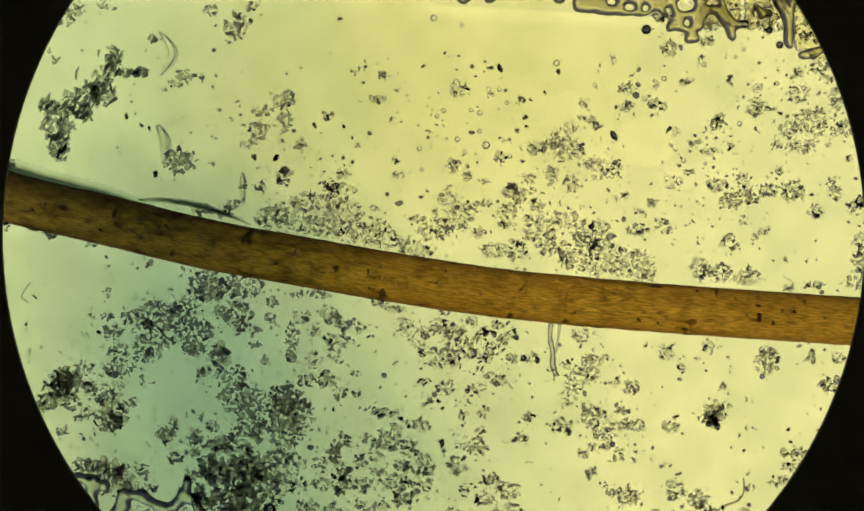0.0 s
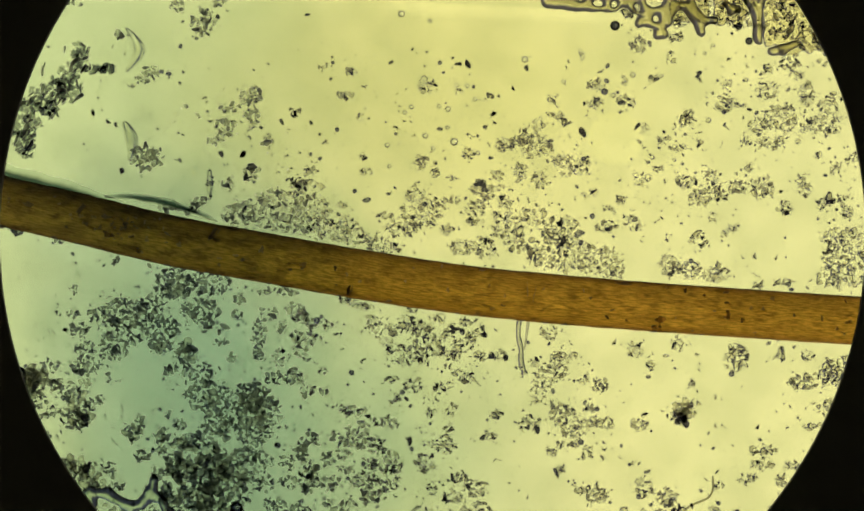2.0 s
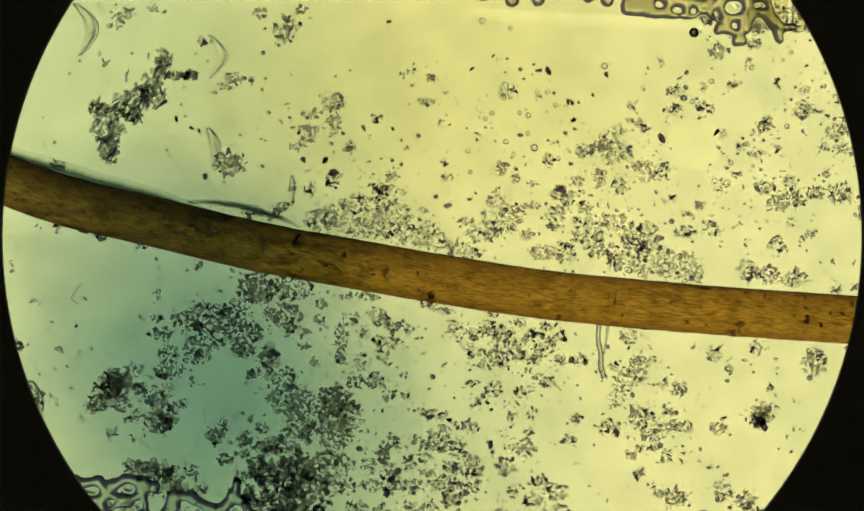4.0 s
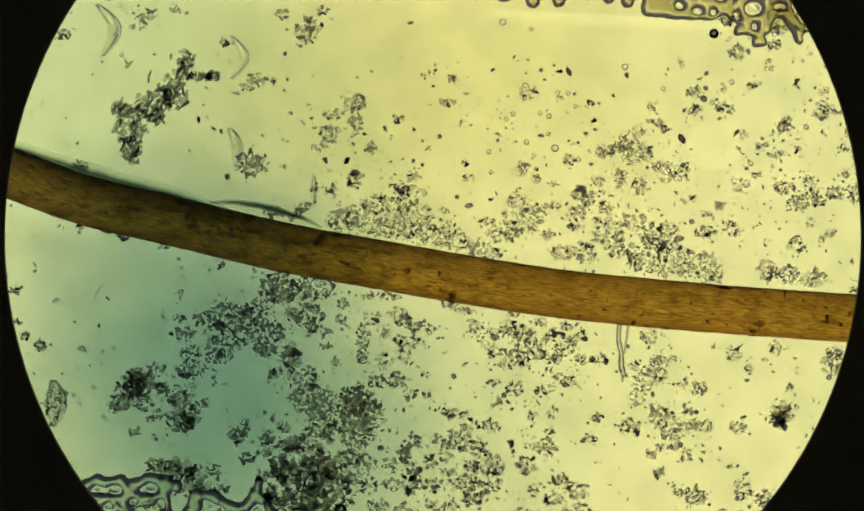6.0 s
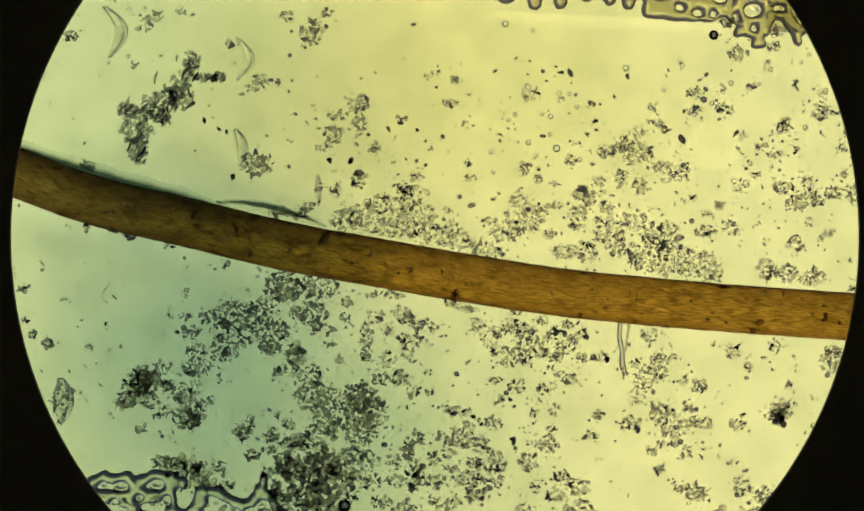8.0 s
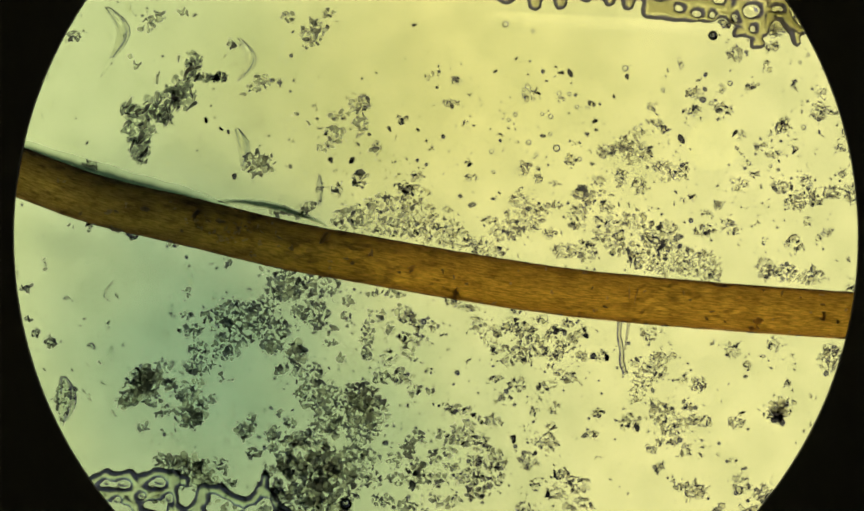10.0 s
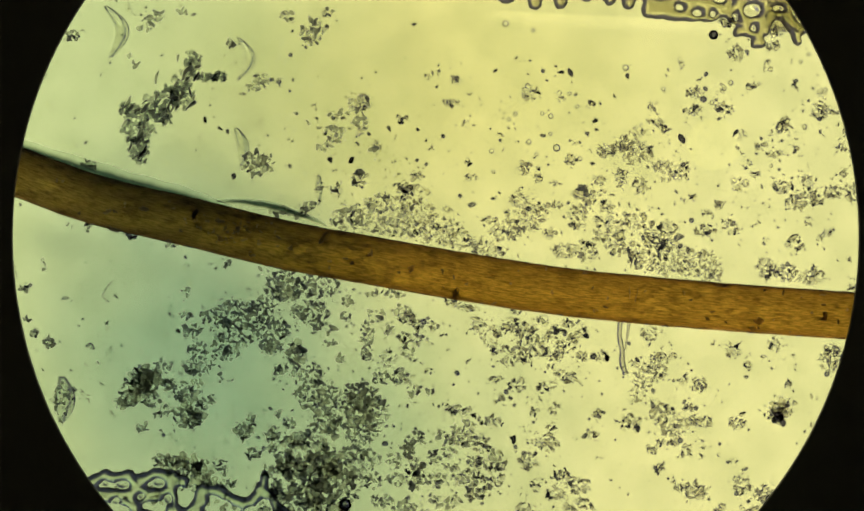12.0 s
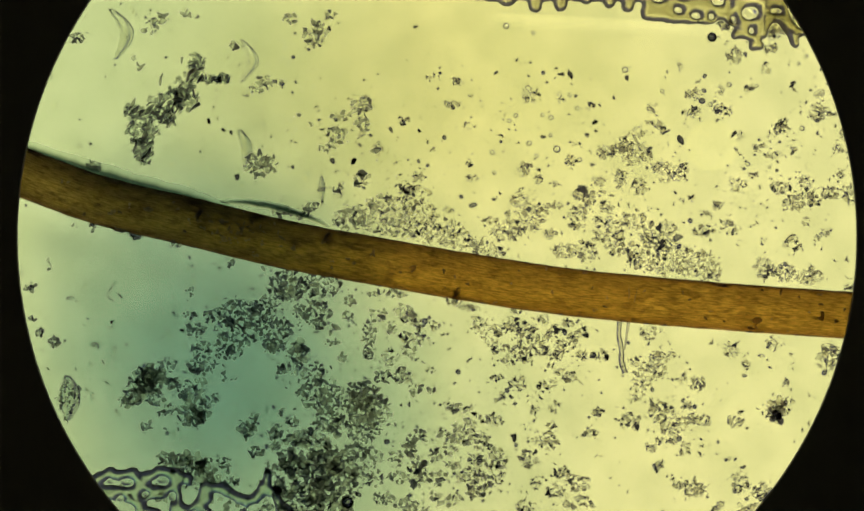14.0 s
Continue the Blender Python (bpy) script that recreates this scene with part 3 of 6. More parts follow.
def heap(u, v, ru, rv, turn, n, tone, size=5.6):
    """A clump of n grains within an ellipse; tone from 0, clear, to 1, nearly opaque."""
    colour = "dark grey" if tone > 0.6 else "grey" if tone > 0.35 else "pale translucent"
    place, reach, ob = at(u, v), (ru + rv) / 2000, None
    # lower left, the dimmer light is put into the grains' tone
    tone = min(1.0, tone + 0.08) if v > 480 and u < 1100 else tone
    if n <= 2:
        ob = thing("mineral_grain", f"single {colour} angular grain lying on the slide", "grain", place, group="single grains on the slide")
        SPECIMEN.append(ob)
    else:
        for other, far in CLUMPS:
            d = (other.location - place).length
            if d < 0.8 * (far + reach) + 0.006 and d < 0.075:
                ob = other
                break
    if ob is None:
        much = "dense" if n > 24 else "loose" if n > 8 else "small"
        ob = thing("debris_clump", f"{much} clump of {colour} angular grains on the slide", "debris", place, group="debris clumps on the slide")
        SPECIMEN.append(ob)
        CLUMPS.append((ob, reach))
    a, crowd, small = math.radians(turn), n * size * size / (ru * rv + 1), []
    shift = place - ob.location
    if n >= 4:
        add_lumps(ob, max(1, round(n * 0.75)), ru * 0.95, rv * 0.95, turn, shift, tone, min(size * (1.32 if n > 12 else 1.25), 0.7 * min(ru, rv) + 3.0))
    for i in range(n if n < 4 else round(n * 2.1)):
        r, b = math.sqrt(rnd.random()) * rnd.uniform(0.75, 1.1), rnd.uniform(0, 2 * math.pi)
        if i > n:
            r *= rnd.choice((1.0, 1.1, 1.3, 1.7))
        x, y = r * ru * math.cos(b) / 1000, r * rv * math.sin(b) / 1000
        if n == 1:
            x = y = 0.0
        x, y = shift.x + x * math.cos(a) - y * math.sin(a), shift.y + x * math.sin(a) + y * math.cos(a)
        if n > 3 and not room(ob.location.x + x, ob.location.y + y, size / 1800, 1.9):
            continue
        how = (x, y, size if i < 0.25 * n else size * 0.6, tone, rnd.uniform(0.0002, min(0.02, 0.002 + 0.004 * crowd)), n <= 2)
        if i < min(n, 8):
            add_grain(ob, *how)
        else:
            small.append(one_grain(ob, *how))
    if small:
        fines(ob, small)


def mass(u, v, ru, rv, turn, n, size):
    """Clouded brown lumps grown into one mass within an ellipse."""
    ob = thing("brown_mass", "rounded dark brown clouded mass among the grains", "debris", at(u, v), group="brown masses on the slide")
    clouded(ob, Vector(), ru, rv, turn, n, size)
    SPECIMEN.append(ob)


def clouded(ob, shift, ru, rv, turn, n, size, kinds=BROWN_LUMPS):
    """The clouded lumps of a mass, as parts of ob."""
    a = math.radians(turn)
    for i in range(n):
        r, b = math.sqrt((i + 0.5) / n), i * 2.39996 + rnd.uniform(-0.3, 0.3)
        x, y = r * ru * math.cos(b) / 1000, r * rv * math.sin(b) / 1000
        k = size / 1000 * math.exp(rnd.gauss(0, 0.18))
        spot = shift + Vector((x * math.cos(a) - y * math.sin(a), x * math.sin(a) + y * math.cos(a), rnd.uniform(0.001, 0.007)))
        piece("lump", rnd.choice(kinds), ob, Matrix.Translation(spot) @ pose(0, 0, 0, 0, 0, rnd.uniform(0, 360)) @ Matrix.Diagonal((k, k, k * rnd.uniform(0.5, 0.8), 1)))


def brown_masses():
    mass(122, 690, 22, 18, 20, 9, 15)
    mass(104, 716, 26, 15, 20, 8, 12)
    mass(158, 700, 12, 10, 0, 3, 11)
    mass(204, 762, 22, 14, 15, 8, 12)
    mass(214, 705, 11, 16, 0, 4, 11)
    mass(168, 848, 36, 11, -4, 9, 12)
    mass(1292, 742, 17, 9, 25, 6, 10)
    mass(1302, 754, 13, 9, 25, 5, 9)
    mass(60, 905, 26, 14, 0, 6, 9)
    mass(130, 912, 26, 18, 0, 7, 9)
    mass(262, 925, 30, 16, 0, 6, 9)
    mass(222, 862, 20, 16, 0, 5, 12)
    mass(300, 795, 18, 12, 0, 4, 11)
    mass(352, 800, 9, 18, 0, 4, 10)
    mass(400, 812, 30, 11, 0, 7, 12)
    mass(395, 858, 28, 22, 0, 9, 15)
    mass(448, 842, 34, 28, 0, 13, 15)
    mass(425, 905, 44, 26, 0, 14, 16)
    mass(465, 955, 40, 26, 0, 12, 16)
    mass(395, 955, 30, 22, 0, 7, 15)
    mass(440, 735, 26, 30, 0, 6, 13)
    mass(516, 752, 24, 38, 0, 8, 13)
    mass(470, 785, 16, 18, 0, 5, 12)
    mass(352, 632, 16, 10, 0, 4, 10)
    mass(398, 645, 12, 14, 30, 4, 11)
    mass(300, 585, 26, 14, 0, 6, 10)
    mass(378, 525, 20, 16, 0, 5, 10)
    mass(608, 825, 9, 16, 0, 4, 10)
    mass(196, 850, 24, 11, 0, 7, 13)
    mass(226, 876, 22, 15, 0, 7, 12)
    mass(472, 872, 38, 28, 0, 13, 15)
    mass(118, 704, 26, 22, 0, 9, 14)
    mass(82, 736, 16, 10, 0, 4, 12)
    mass(200, 745, 22, 24, 0, 8, 13)
    mass(526, 748, 32, 42, 0, 13, 13)
    mass(622, 862, 14, 12, 0, 4, 10)


def upper_left_debris():
    heap(430, 50, 24, 22, 0, 20, 0.3)
    heap(383, 18, 14, 11, 0, 9, 0.4)
    heap(455, 12, 12, 9, 0, 6, 0.3)
    heap(135, 20, 18, 8, 30, 10, 0.5)
    heap(120, 40, 12, 7, 20, 5, 0.5)
    heap(185, 12, 11, 5, 0, 5, 0.6)
    heap(210, 18, 6, 3, 20, 2, 0.4)
    heap(335, 138, 14, 14, -40, 10, 0.4)
    heap(318, 154, 9, 6, 0, 4, 0.4)
    heap(368, 137, 10, 4, 15, 3, 0.6)
    heap(299, 163, 5, 5, 0, 2, 0.5)
    heap(258, 228, 4, 3, 0, 1, 0.9, 6)
    heap(272, 233, 4, 3, 0, 1, 1.0, 8)
    heap(325, 292, 28, 22, 0, 28, 0.4, 6.5)
    heap(280, 315, 4, 4, 0, 2, 1.0, 7)
    heap(276, 70, 7, 7, 0, 4, 0.6)
    heap(475, 340, 10, 10, 0, 6, 0.5)
    heap(515, 320, 13, 15, 0, 9, 0.5)
    heap(470, 235, 20, 18, 0, 15, 0.5)
    heap(515, 180, 21, 14, 0, 20, 0.5)
    heap(520, 222, 10, 16, 0, 9, 0.4)
    heap(453, 236, 1, 1, 0, 1, 1.0, 7)
    heap(462, 286, 1, 1, 0, 1, 1.0, 7)
    heap(502, 286, 2, 2, 0, 2, 1.0, 8)
    heap(450, 262, 14, 7, 0, 5, 0.4)
    heap(425, 218, 8, 4, 0, 3, 0.4)
    heap(395, 200, 8, 5, 0, 3, 0.3)
    heap(480, 202, 24, 7, 0, 7, 0.4, 6)
    heap(500, 395, 42, 20, 0, 40, 0.45)
    heap(385, 384, 42, 6, -9, 14, 0.8)
    heap(420, 372, 10, 8, 0, 5, 0.3)
    heap(383, 298, 6, 4, 0, 2, 0.4)
    heap(441, 340, 1, 1, 0, 1, 0.6, 8)
    heap(-14, 55, 14, 9, 0, 9, 0.6)
    heap(95, 100, 5, 16, 20, 4, 0.2, 5)
    heap(-20, 410, 8, 5, 0, 3, 0.7)


def upper_middle_debris():
    heap(617, 34, 1, 1, 0, 1, 0.9, 6)
    heap(768, 121, 1, 1, 0, 1, 1.0, 7)
    heap(890, 124, 1, 1, 0, 1, 0.9, 6)
    heap(907, 125, 1, 1, 0, 1, 1.0, 7)
    heap(880, 113, 1, 1, 0, 1, 0.8, 4)
    heap(1013, 131, 1, 1, 0, 1, 0.9, 6)
    heap(988, 168, 1, 1, 0, 1, 0.9, 6)
    heap(807, 97, 1, 1, 0, 1, 0.7, 3)
    heap(697, 137, 6, 6, 0, 4, 0.5, 6)
    heap(645, 128, 10, 5, 25, 4, 0.5, 5)
    heap(661, 113, 2, 2, 0, 2, 0.4, 4)
    heap(722, 167, 7, 5, -30, 3, 0.3, 6)
    heap(685, 181, 13, 6, -20, 6, 0.6, 6)
    heap(835, 165, 15, 11, 0, 11, 0.45, 6.5)
    heap(888, 170, 7, 6, 0, 4, 0.15, 6)
    heap(945, 183, 9, 5, 30, 4, 0.7, 6)
    heap(954, 215, 5, 3, 0, 2, 0.9, 7)
    heap(955, 229, 3, 2, 0, 2, 0.7, 5)
    heap(940, 237, 3, 4, 0, 2, 0.6, 6)
    heap(780, 240, 4, 5, 0, 3, 0.7, 6)
    heap(595, 213, 8, 9, 0, 6, 0.55)
    heap(625, 204, 8, 3, 0, 3, 0.5, 5)
    heap(568, 228, 4, 2, 0, 2, 0.6, 5)
    heap(625, 230, 3, 1, 0, 2, 0.8, 5)
    heap(640, 251, 1, 1, 0, 1, 0.9, 5)
    heap(653, 266, 4, 5, 0, 3, 0.5, 5)
    heap(718, 292, 8, 4, -20, 4, 0.9, 6)
    heap(908, 287, 9, 10, 0, 8, 0.6, 6)
    heap(915, 255, 6, 7, 0, 3, 0.3, 6)
    heap(780, 268, 4, 6, 0, 3, 0.4, 5)
    heap(820, 302, 10, 11, 0, 8, 0.5, 6)
    heap(847, 312, 6, 12, 0, 6, 0.4, 6)
    heap(960, 323, 14, 6, -15, 7, 0.4, 6.5)
    heap(945, 295, 5, 4, 0, 2, 0.3, 5)
    heap(1000, 318, 9, 14, 0, 8, 0.3, 6.5)
    heap(1035, 333, 13, 15, 0, 15, 0.5)
    heap(880, 330, 9, 5, 0, 4, 0.1, 6)
    heap(975, 268, 18, 9, 10, 10, 0.3, 6.5)
    heap(1022, 262, 24, 30, 0, 40, 0.2)
    heap(1035, 232, 14, 10, 0, 8, 0.3)
    heap(725, 317, 10, 6, 0, 4, 0.3, 6)
    heap(545, 268, 8, 16, 0, 5, 0.1, 6)
    heap(715, 220, 14, 14, 0, 5, 0.3, 4)
    heap(590, 315, 10, 4, 0, 3, 0.4, 5)
    heap(625, 315, 10, 5, 0, 5, 0.4, 5)
    heap(650, 340, 10, 7, 0, 3, 0.3, 6)
    heap(608, 340, 18, 9, 0, 12, 0.55, 7)
    heap(590, 380, 70, 30, -8, 85, 0.35)
    heap(560, 412, 55, 12, -12, 40, 0.6)
    heap(600, 408, 30, 16, -12, 26, 0.6)
    heap(670, 425, 60, 20, -12, 50, 0.4)
    heap(690, 415, 18, 15, 0, 16, 0.7)
    heap(750, 453, 40, 12, -8, 26, 0.35)
    heap(790, 415, 30, 20, 20, 28, 0.5)
    heap(835, 395, 25, 25, 0, 22, 0.35)
    heap(800, 385, 14, 18, 0, 8, 0.3)
    heap(813, 362, 18, 12, 0, 8, 0.3)
    heap(855, 377, 16, 10, 0, 11, 0.5)
    heap(760, 357, 5, 3, 0, 2, 0.3, 7)
    heap(725, 369, 2, 2, 0, 1, 0.3, 7)
    heap(680, 378, 8, 5, 0, 4, 0.5)
    heap(757, 396, 14, 6, 0, 6, 0.5)
    heap(927, 348, 13, 14, 0, 12, 0.6)
    heap(925, 383, 16, 14, 0, 13, 0.5)
    heap(918, 405, 12, 6, 0, 7, 0.6)
    heap(975, 376, 13, 9, 25, 12, 0.6)
    heap(955, 350, 16, 7, 20, 7, 0.5)
    heap(885, 372, 10, 7, 0, 5, 0.6)
    heap(870, 422, 14, 8, 0, 7, 0.4)
    heap(895, 455, 26, 10, -8, 24, 0.5)
    heap(935, 455, 20, 18, 0, 22, 0.7)
    heap(980, 418, 34, 22, 20, 30, 0.3)
    heap(1000, 450, 30, 12, 0, 16, 0.35)
    heap(1025, 400, 22, 14, 20, 10, 0.2)


def upper_right_debris():
    heap(1214, 88, 13, 14, 0, 11, 0.4, 6.5)
    heap(1112, 105, 10, 6, -40, 4, 0.25, 5)
    heap(1140, 160, 15, 9, 0, 9, 0.4, 6)
    heap(1135, 193, 14, 7, 10, 9, 0.6, 6)
    heap(1192, 190, 20, 9, -10, 11, 0.55, 6)
    heap(1190, 155, 8, 6, 0, 4, 0.2, 5)
    heap(1240, 150, 12, 4, 0, 6, 0.25, 5)
    heap(1324, 148, 5, 9, 20, 5, 0.4, 6)
    heap(1275, 110, 8, 8, 0, 4, 0.1, 6)
    heap(1378, 115, 1, 3, 0, 2, 0.8, 6)
    heap(1372, 195, 18, 14, 0, 19, 0.5)
    heap(1372, 160, 9, 8, 0, 6, 0.3, 6)
    heap(1416, 207, 3, 2, 0, 2, 1.0, 6)
    heap(1400, 198, 10, 5, 0, 4, 0.3, 6)
    heap(1450, 172, 17, 16, 20, 17, 0.4)
    heap(1475, 222, 28, 26, 0, 44, 0.2)
    heap(1430, 235, 20, 12, 0, 16, 0.25)
    heap(1455, 265, 28, 11, 0, 18, 0.25)
    heap(1408, 262, 9, 6, 0, 5, 0.2)
    heap(1500, 260, 6, 5, 0, 3, 0.7)
    heap(1520, 180, 14, 22, 0, 16, 0.4)
    heap(1530, 235, 22, 14, 0, 16, 0.5)
    heap(1535, 290, 8, 6, 0, 4, 0.2)
    heap(1490, 120, 16, 18, 0, 16, 0.6)
    heap(1505, 145, 8, 8, 0, 5, 0.5)
    heap(1410, 128, 5, 4, 0, 3, 0.5, 5)
    heap(1445, 133, 7, 7, 0, 4, 0.6, 6)
    heap(1303, 222, 14, 8, 50, 16, 0.4, 6.5)
    heap(1288, 236, 12, 5, 20, 6, 0.4, 5)
    heap(1213, 236, 1, 1, 0, 1, 1.0, 8)
    heap(1226, 240, 6, 9, -30, 5, 0.3, 6)
    heap(1114, 247, 1, 1, 0, 1, 1.0, 8)
    heap(1078, 224, 13, 8, -30, 9, 0.4, 6.5)
    heap(1058, 214, 8, 4, 0, 4, 0.3, 5)
    heap(1060, 190, 10, 10, 0, 4, 0.3, 5)
    heap(1050, 275, 14, 10, -30, 10, 0.6)
    heap(1085, 300, 30, 12, -15, 20, 0.25)
    heap(1105, 308, 24, 10, 0, 14, 0.3)
    heap(1122, 296, 4, 8, 0, 3, 1.0, 8)
    heap(1085, 322, 10, 7, 0, 4, 0.2)
    heap(1220, 332, 15, 13, 0, 10, 0.25)
    heap(1252, 313, 9, 4, 0, 5, 0.8, 6)
    heap(1218, 263, 3, 4, 0, 2, 0.6, 5)
    heap(1290, 275, 14, 6, 0, 7, 0.35, 6)
    heap(1260, 262, 10, 9, 0, 5, 0.15, 6)
    heap(1325, 268, 6, 6, 0, 4, 0.5, 6)
    heap(1300, 337, 18, 12, 0, 17, 0.55)
    heap(1325, 365, 20, 15, 0, 18, 0.45)
    heap(1347, 328, 9, 14, 0, 11, 0.5)
    heap(1360, 357, 26, 12, 0, 20, 0.6)
    heap(1395, 345, 18, 10, 10, 15, 0.55)
    heap(1438, 345, 22, 20, 0, 28, 0.4)
    heap(1415, 310, 8, 8, 0, 5, 0.4)
    heap(1470, 355, 6, 3, -30, 2, 0.8)
    heap(1515, 345, 11, 22, 0, 14, 0.35)
    heap(1480, 386, 14, 12, 30, 12, 0.4)
    heap(1552, 378, 10, 6, 40, 4, 1.0)
    heap(1350, 400, 9, 8, 0, 5, 0.4)
    heap(1125, 357, 12, 5, 15, 6, 0.6, 6)
    heap(1185, 370, 8, 7, 0, 5, 0.3, 6)
    heap(1162, 385, 7, 6, 0, 4, 0.4, 6)
    heap(1205, 410, 14, 13, 0, 14, 0.35)
    heap(1190, 398, 5, 5, 0, 3, 0.8)
    heap(1255, 405, 7, 4, 0, 3, 0.9)
    heap(1078, 430, 36, 26, 0, 50, 0.4, 7.5)
    heap(1075, 412, 30, 14, 0, 20, 0.3)
    heap(1130, 475, 55, 26, -10, 80, 0.25)
    heap(1080, 475, 28, 25, 0, 34, 0.35)
    heap(1165, 492, 26, 14, -20, 30, 0.5)
    heap(1155, 418, 20, 9, 0, 13, 0.5)
    heap(1040, 470, 25, 22, 0, 22, 0.4)
    heap(1325, 442, 18, 14, 0, 10, 0.6)
    heap(1265, 437, 8, 4, 0, 3, 0.6)
    heap(1385, 422, 18, 7, 35, 8, 0.35)
    heap(1270, 485, 16, 20, 0, 20, 0.55)
    heap(1305, 495, 24, 14, 0, 20, 0.35)
    heap(1355, 503, 26, 14, 0, 26, 0.3)
    heap(1462, 472, 7, 4, -30, 3, 0.9)
    heap(1422, 472, 2, 2, 0, 2, 0.3)
    heap(1430, 522, 10, 5, 10, 6, 0.5)
    heap(1475, 516, 18, 5, 0, 7, 0.2)


def far_right_debris():
    heap(1618, 190, 36, 26, 0, 36, 0.35)
    heap(1648, 215, 25, 40, 0, 30, 0.3)
    heap(1560, 205, 20, 30, 0, 20, 0.4)
    heap(1648, 266, 11, 13, 0, 10, 0.6)
    heap(1562, 242, 14, 9, 0, 10, 0.6)
    heap(1613, 238, 12, 8, 0, 8, 0.6)
    heap(1612, 290, 26, 9, 25, 10, 0.3)
    heap(1570, 312, 10, 8, 0, 5, 0.3)
    heap(1565, 369, 34, 7, 10, 10, 0.9)
    heap(1592, 388, 12, 13, 0, 9, 0.4)
    heap(1585, 440, 40, 18, 0, 30, 0.3, 7)
    heap(1600, 485, 62, 38, 0, 60, 0.12, 7)
    heap(1678, 475, 24, 36, 0, 22, 0.3, 7)
    heap(1580, 515, 50, 10, 0, 22, 0.3, 7)
    heap(1555, 120, 16, 10, 0, 6, 0.4)
    heap(1575, 680, 38, 24, 0, 26, 0.25, 8)
    heap(1512, 700, 30, 11, 0, 16, 0.4, 8)
    heap(1565, 740, 26, 9, 10, 12, 0.4, 8)
    heap(1608, 708, 18, 16, 0, 12, 0.3, 8)
    heap(1540, 780, 28, 6, 0, 9, 0.5)
    heap(1640, 330, 10, 10, 0, 4, 0.2)
    heap(1700, 250, 20, 50, 0, 24, 0.35)
    heap(1700, 560, 20, 20, 0, 10, 0.35)


def lower_left_debris():
    heap(195, 530, 6, 12, 0, 5, 0.6)
    heap(195, 575, 13, 8, 0, 8, 0.7)
    heap(180, 605, 2, 2, 0, 2, 0.8, 6)
    heap(165, 570, 2, 4, 0, 2, 0.4, 5)
    heap(235, 575, 16, 12, 0, 10, 0.85)
    heap(205, 602, 20, 12, 0, 10, 0.5)
    heap(285, 575, 45, 28, 0, 60, 0.75)
    heap(335, 558, 25, 16, 0, 26, 0.85)
    heap(378, 520, 38, 30, 0, 62, 0.75)
    heap(440, 518, 40, 24, 0, 46, 0.70)
    heap(425, 568, 36, 24, 0, 44, 0.70)
    heap(435, 590, 12, 12, 0, 10, 0.7)
    heap(350, 600, 40, 24, 0, 44, 0.75)
    heap(280, 620, 40, 18, 0, 26, 0.65)
    heap(352, 630, 20, 13, 0, 20, 0.8)
    heap(398, 645, 18, 18, -30, 24, 0.8)
    heap(215, 640, 18, 18, 30, 16, 0.75)
    heap(218, 668, 26, 17, 0, 22, 0.75)
    heap(268, 645, 26, 14, 0, 15, 0.65)
    heap(150, 672, 15, 12, 0, 8, 0.6)
    heap(190, 715, 22, 18, 0, 18, 0.75)
    heap(160, 700, 12, 12, 0, 7, 0.4)
    heap(108, 700, 24, 22, 0, 44, 0.6, 8)
    heap(85, 730, 20, 14, 0, 16, 0.5)
    heap(130, 730, 14, 14, 0, 11, 0.6)
    heap(155, 752, 20, 9, 20, 11, 0.5)
    heap(200, 765, 25, 17, 0, 36, 0.6, 7)
    heap(14, 292, 9, 7, 20, 6, 0.8, 5)
    heap(86, 421, 10, 6, 10, 7, 0.95, 5)
    heap(172, 441, 9, 4, 10, 4, 0.95, 5)
    heap(90, 427, 1, 1, 0, 1, 1.0, 11)
    heap(101, 428, 1, 1, 0, 1, 1.0, 8)
    heap(172, 446, 1, 1, 0, 1, 1.0, 7)
    heap(12, 405, 1, 1, 0, 1, 1.0, 6)
    heap(11, 410, 6, 9, 0, 5, 0.8, 4)
    heap(230, 735, 18, 10, 30, 11, 0.5)
    heap(257, 690, 5, 9, 0, 5, 0.7)
    heap(112, 782, 10, 7, 0, 5, 0.5)
    heap(148, 788, 5, 4, 0, 3, 0.6)
    heap(278, 695, 8, 4, 30, 3, 0.4, 6)
    heap(370, 675, 14, 7, 30, 8, 0.6)
    heap(420, 680, 30, 18, 0, 22, 0.75)
    heap(440, 725, 46, 30, 0, 60, 0.60)
    heap(455, 775, 30, 22, 0, 30, 0.6)
    heap(512, 735, 32, 34, 0, 52, 0.60)
    heap(520, 780, 34, 34, 0, 50, 0.65)
    heap(300, 790, 16, 13, 0, 12, 0.5)
    heap(315, 770, 8, 8, 0, 5, 0.7)
    heap(355, 795, 11, 15, 0, 11, 0.7)
    heap(365, 756, 5, 6, 0, 4, 0.6)
    heap(385, 775, 8, 8, 0, 5, 0.6)
    heap(318, 830, 15, 8, 15, 8, 0.6)
    heap(355, 822, 8, 6, 0, 5, 0.8)
    heap(410, 805, 40, 13, 0, 30, 0.7)
    heap(165, 845, 34, 10, -8, 34, 0.6)
    heap(190, 862, 34, 16, 0, 44, 0.55)
    heap(-36, 735, 14, 38, 0, 20, 0.12, 5)
    heap(215, 885, 25, 18, 0, 20, 0.4)
    heap(262, 855, 11, 14, 0, 8, 0.4)
    heap(270, 888, 18, 10, 0, 9, 0.5)
    heap(345, 865, 9, 12, 0, 8, 0.6)
    heap(375, 840, 18, 14, 0, 16, 0.7, 8)
    heap(412, 905, 56, 60, 0, 26, 0.45, 9)
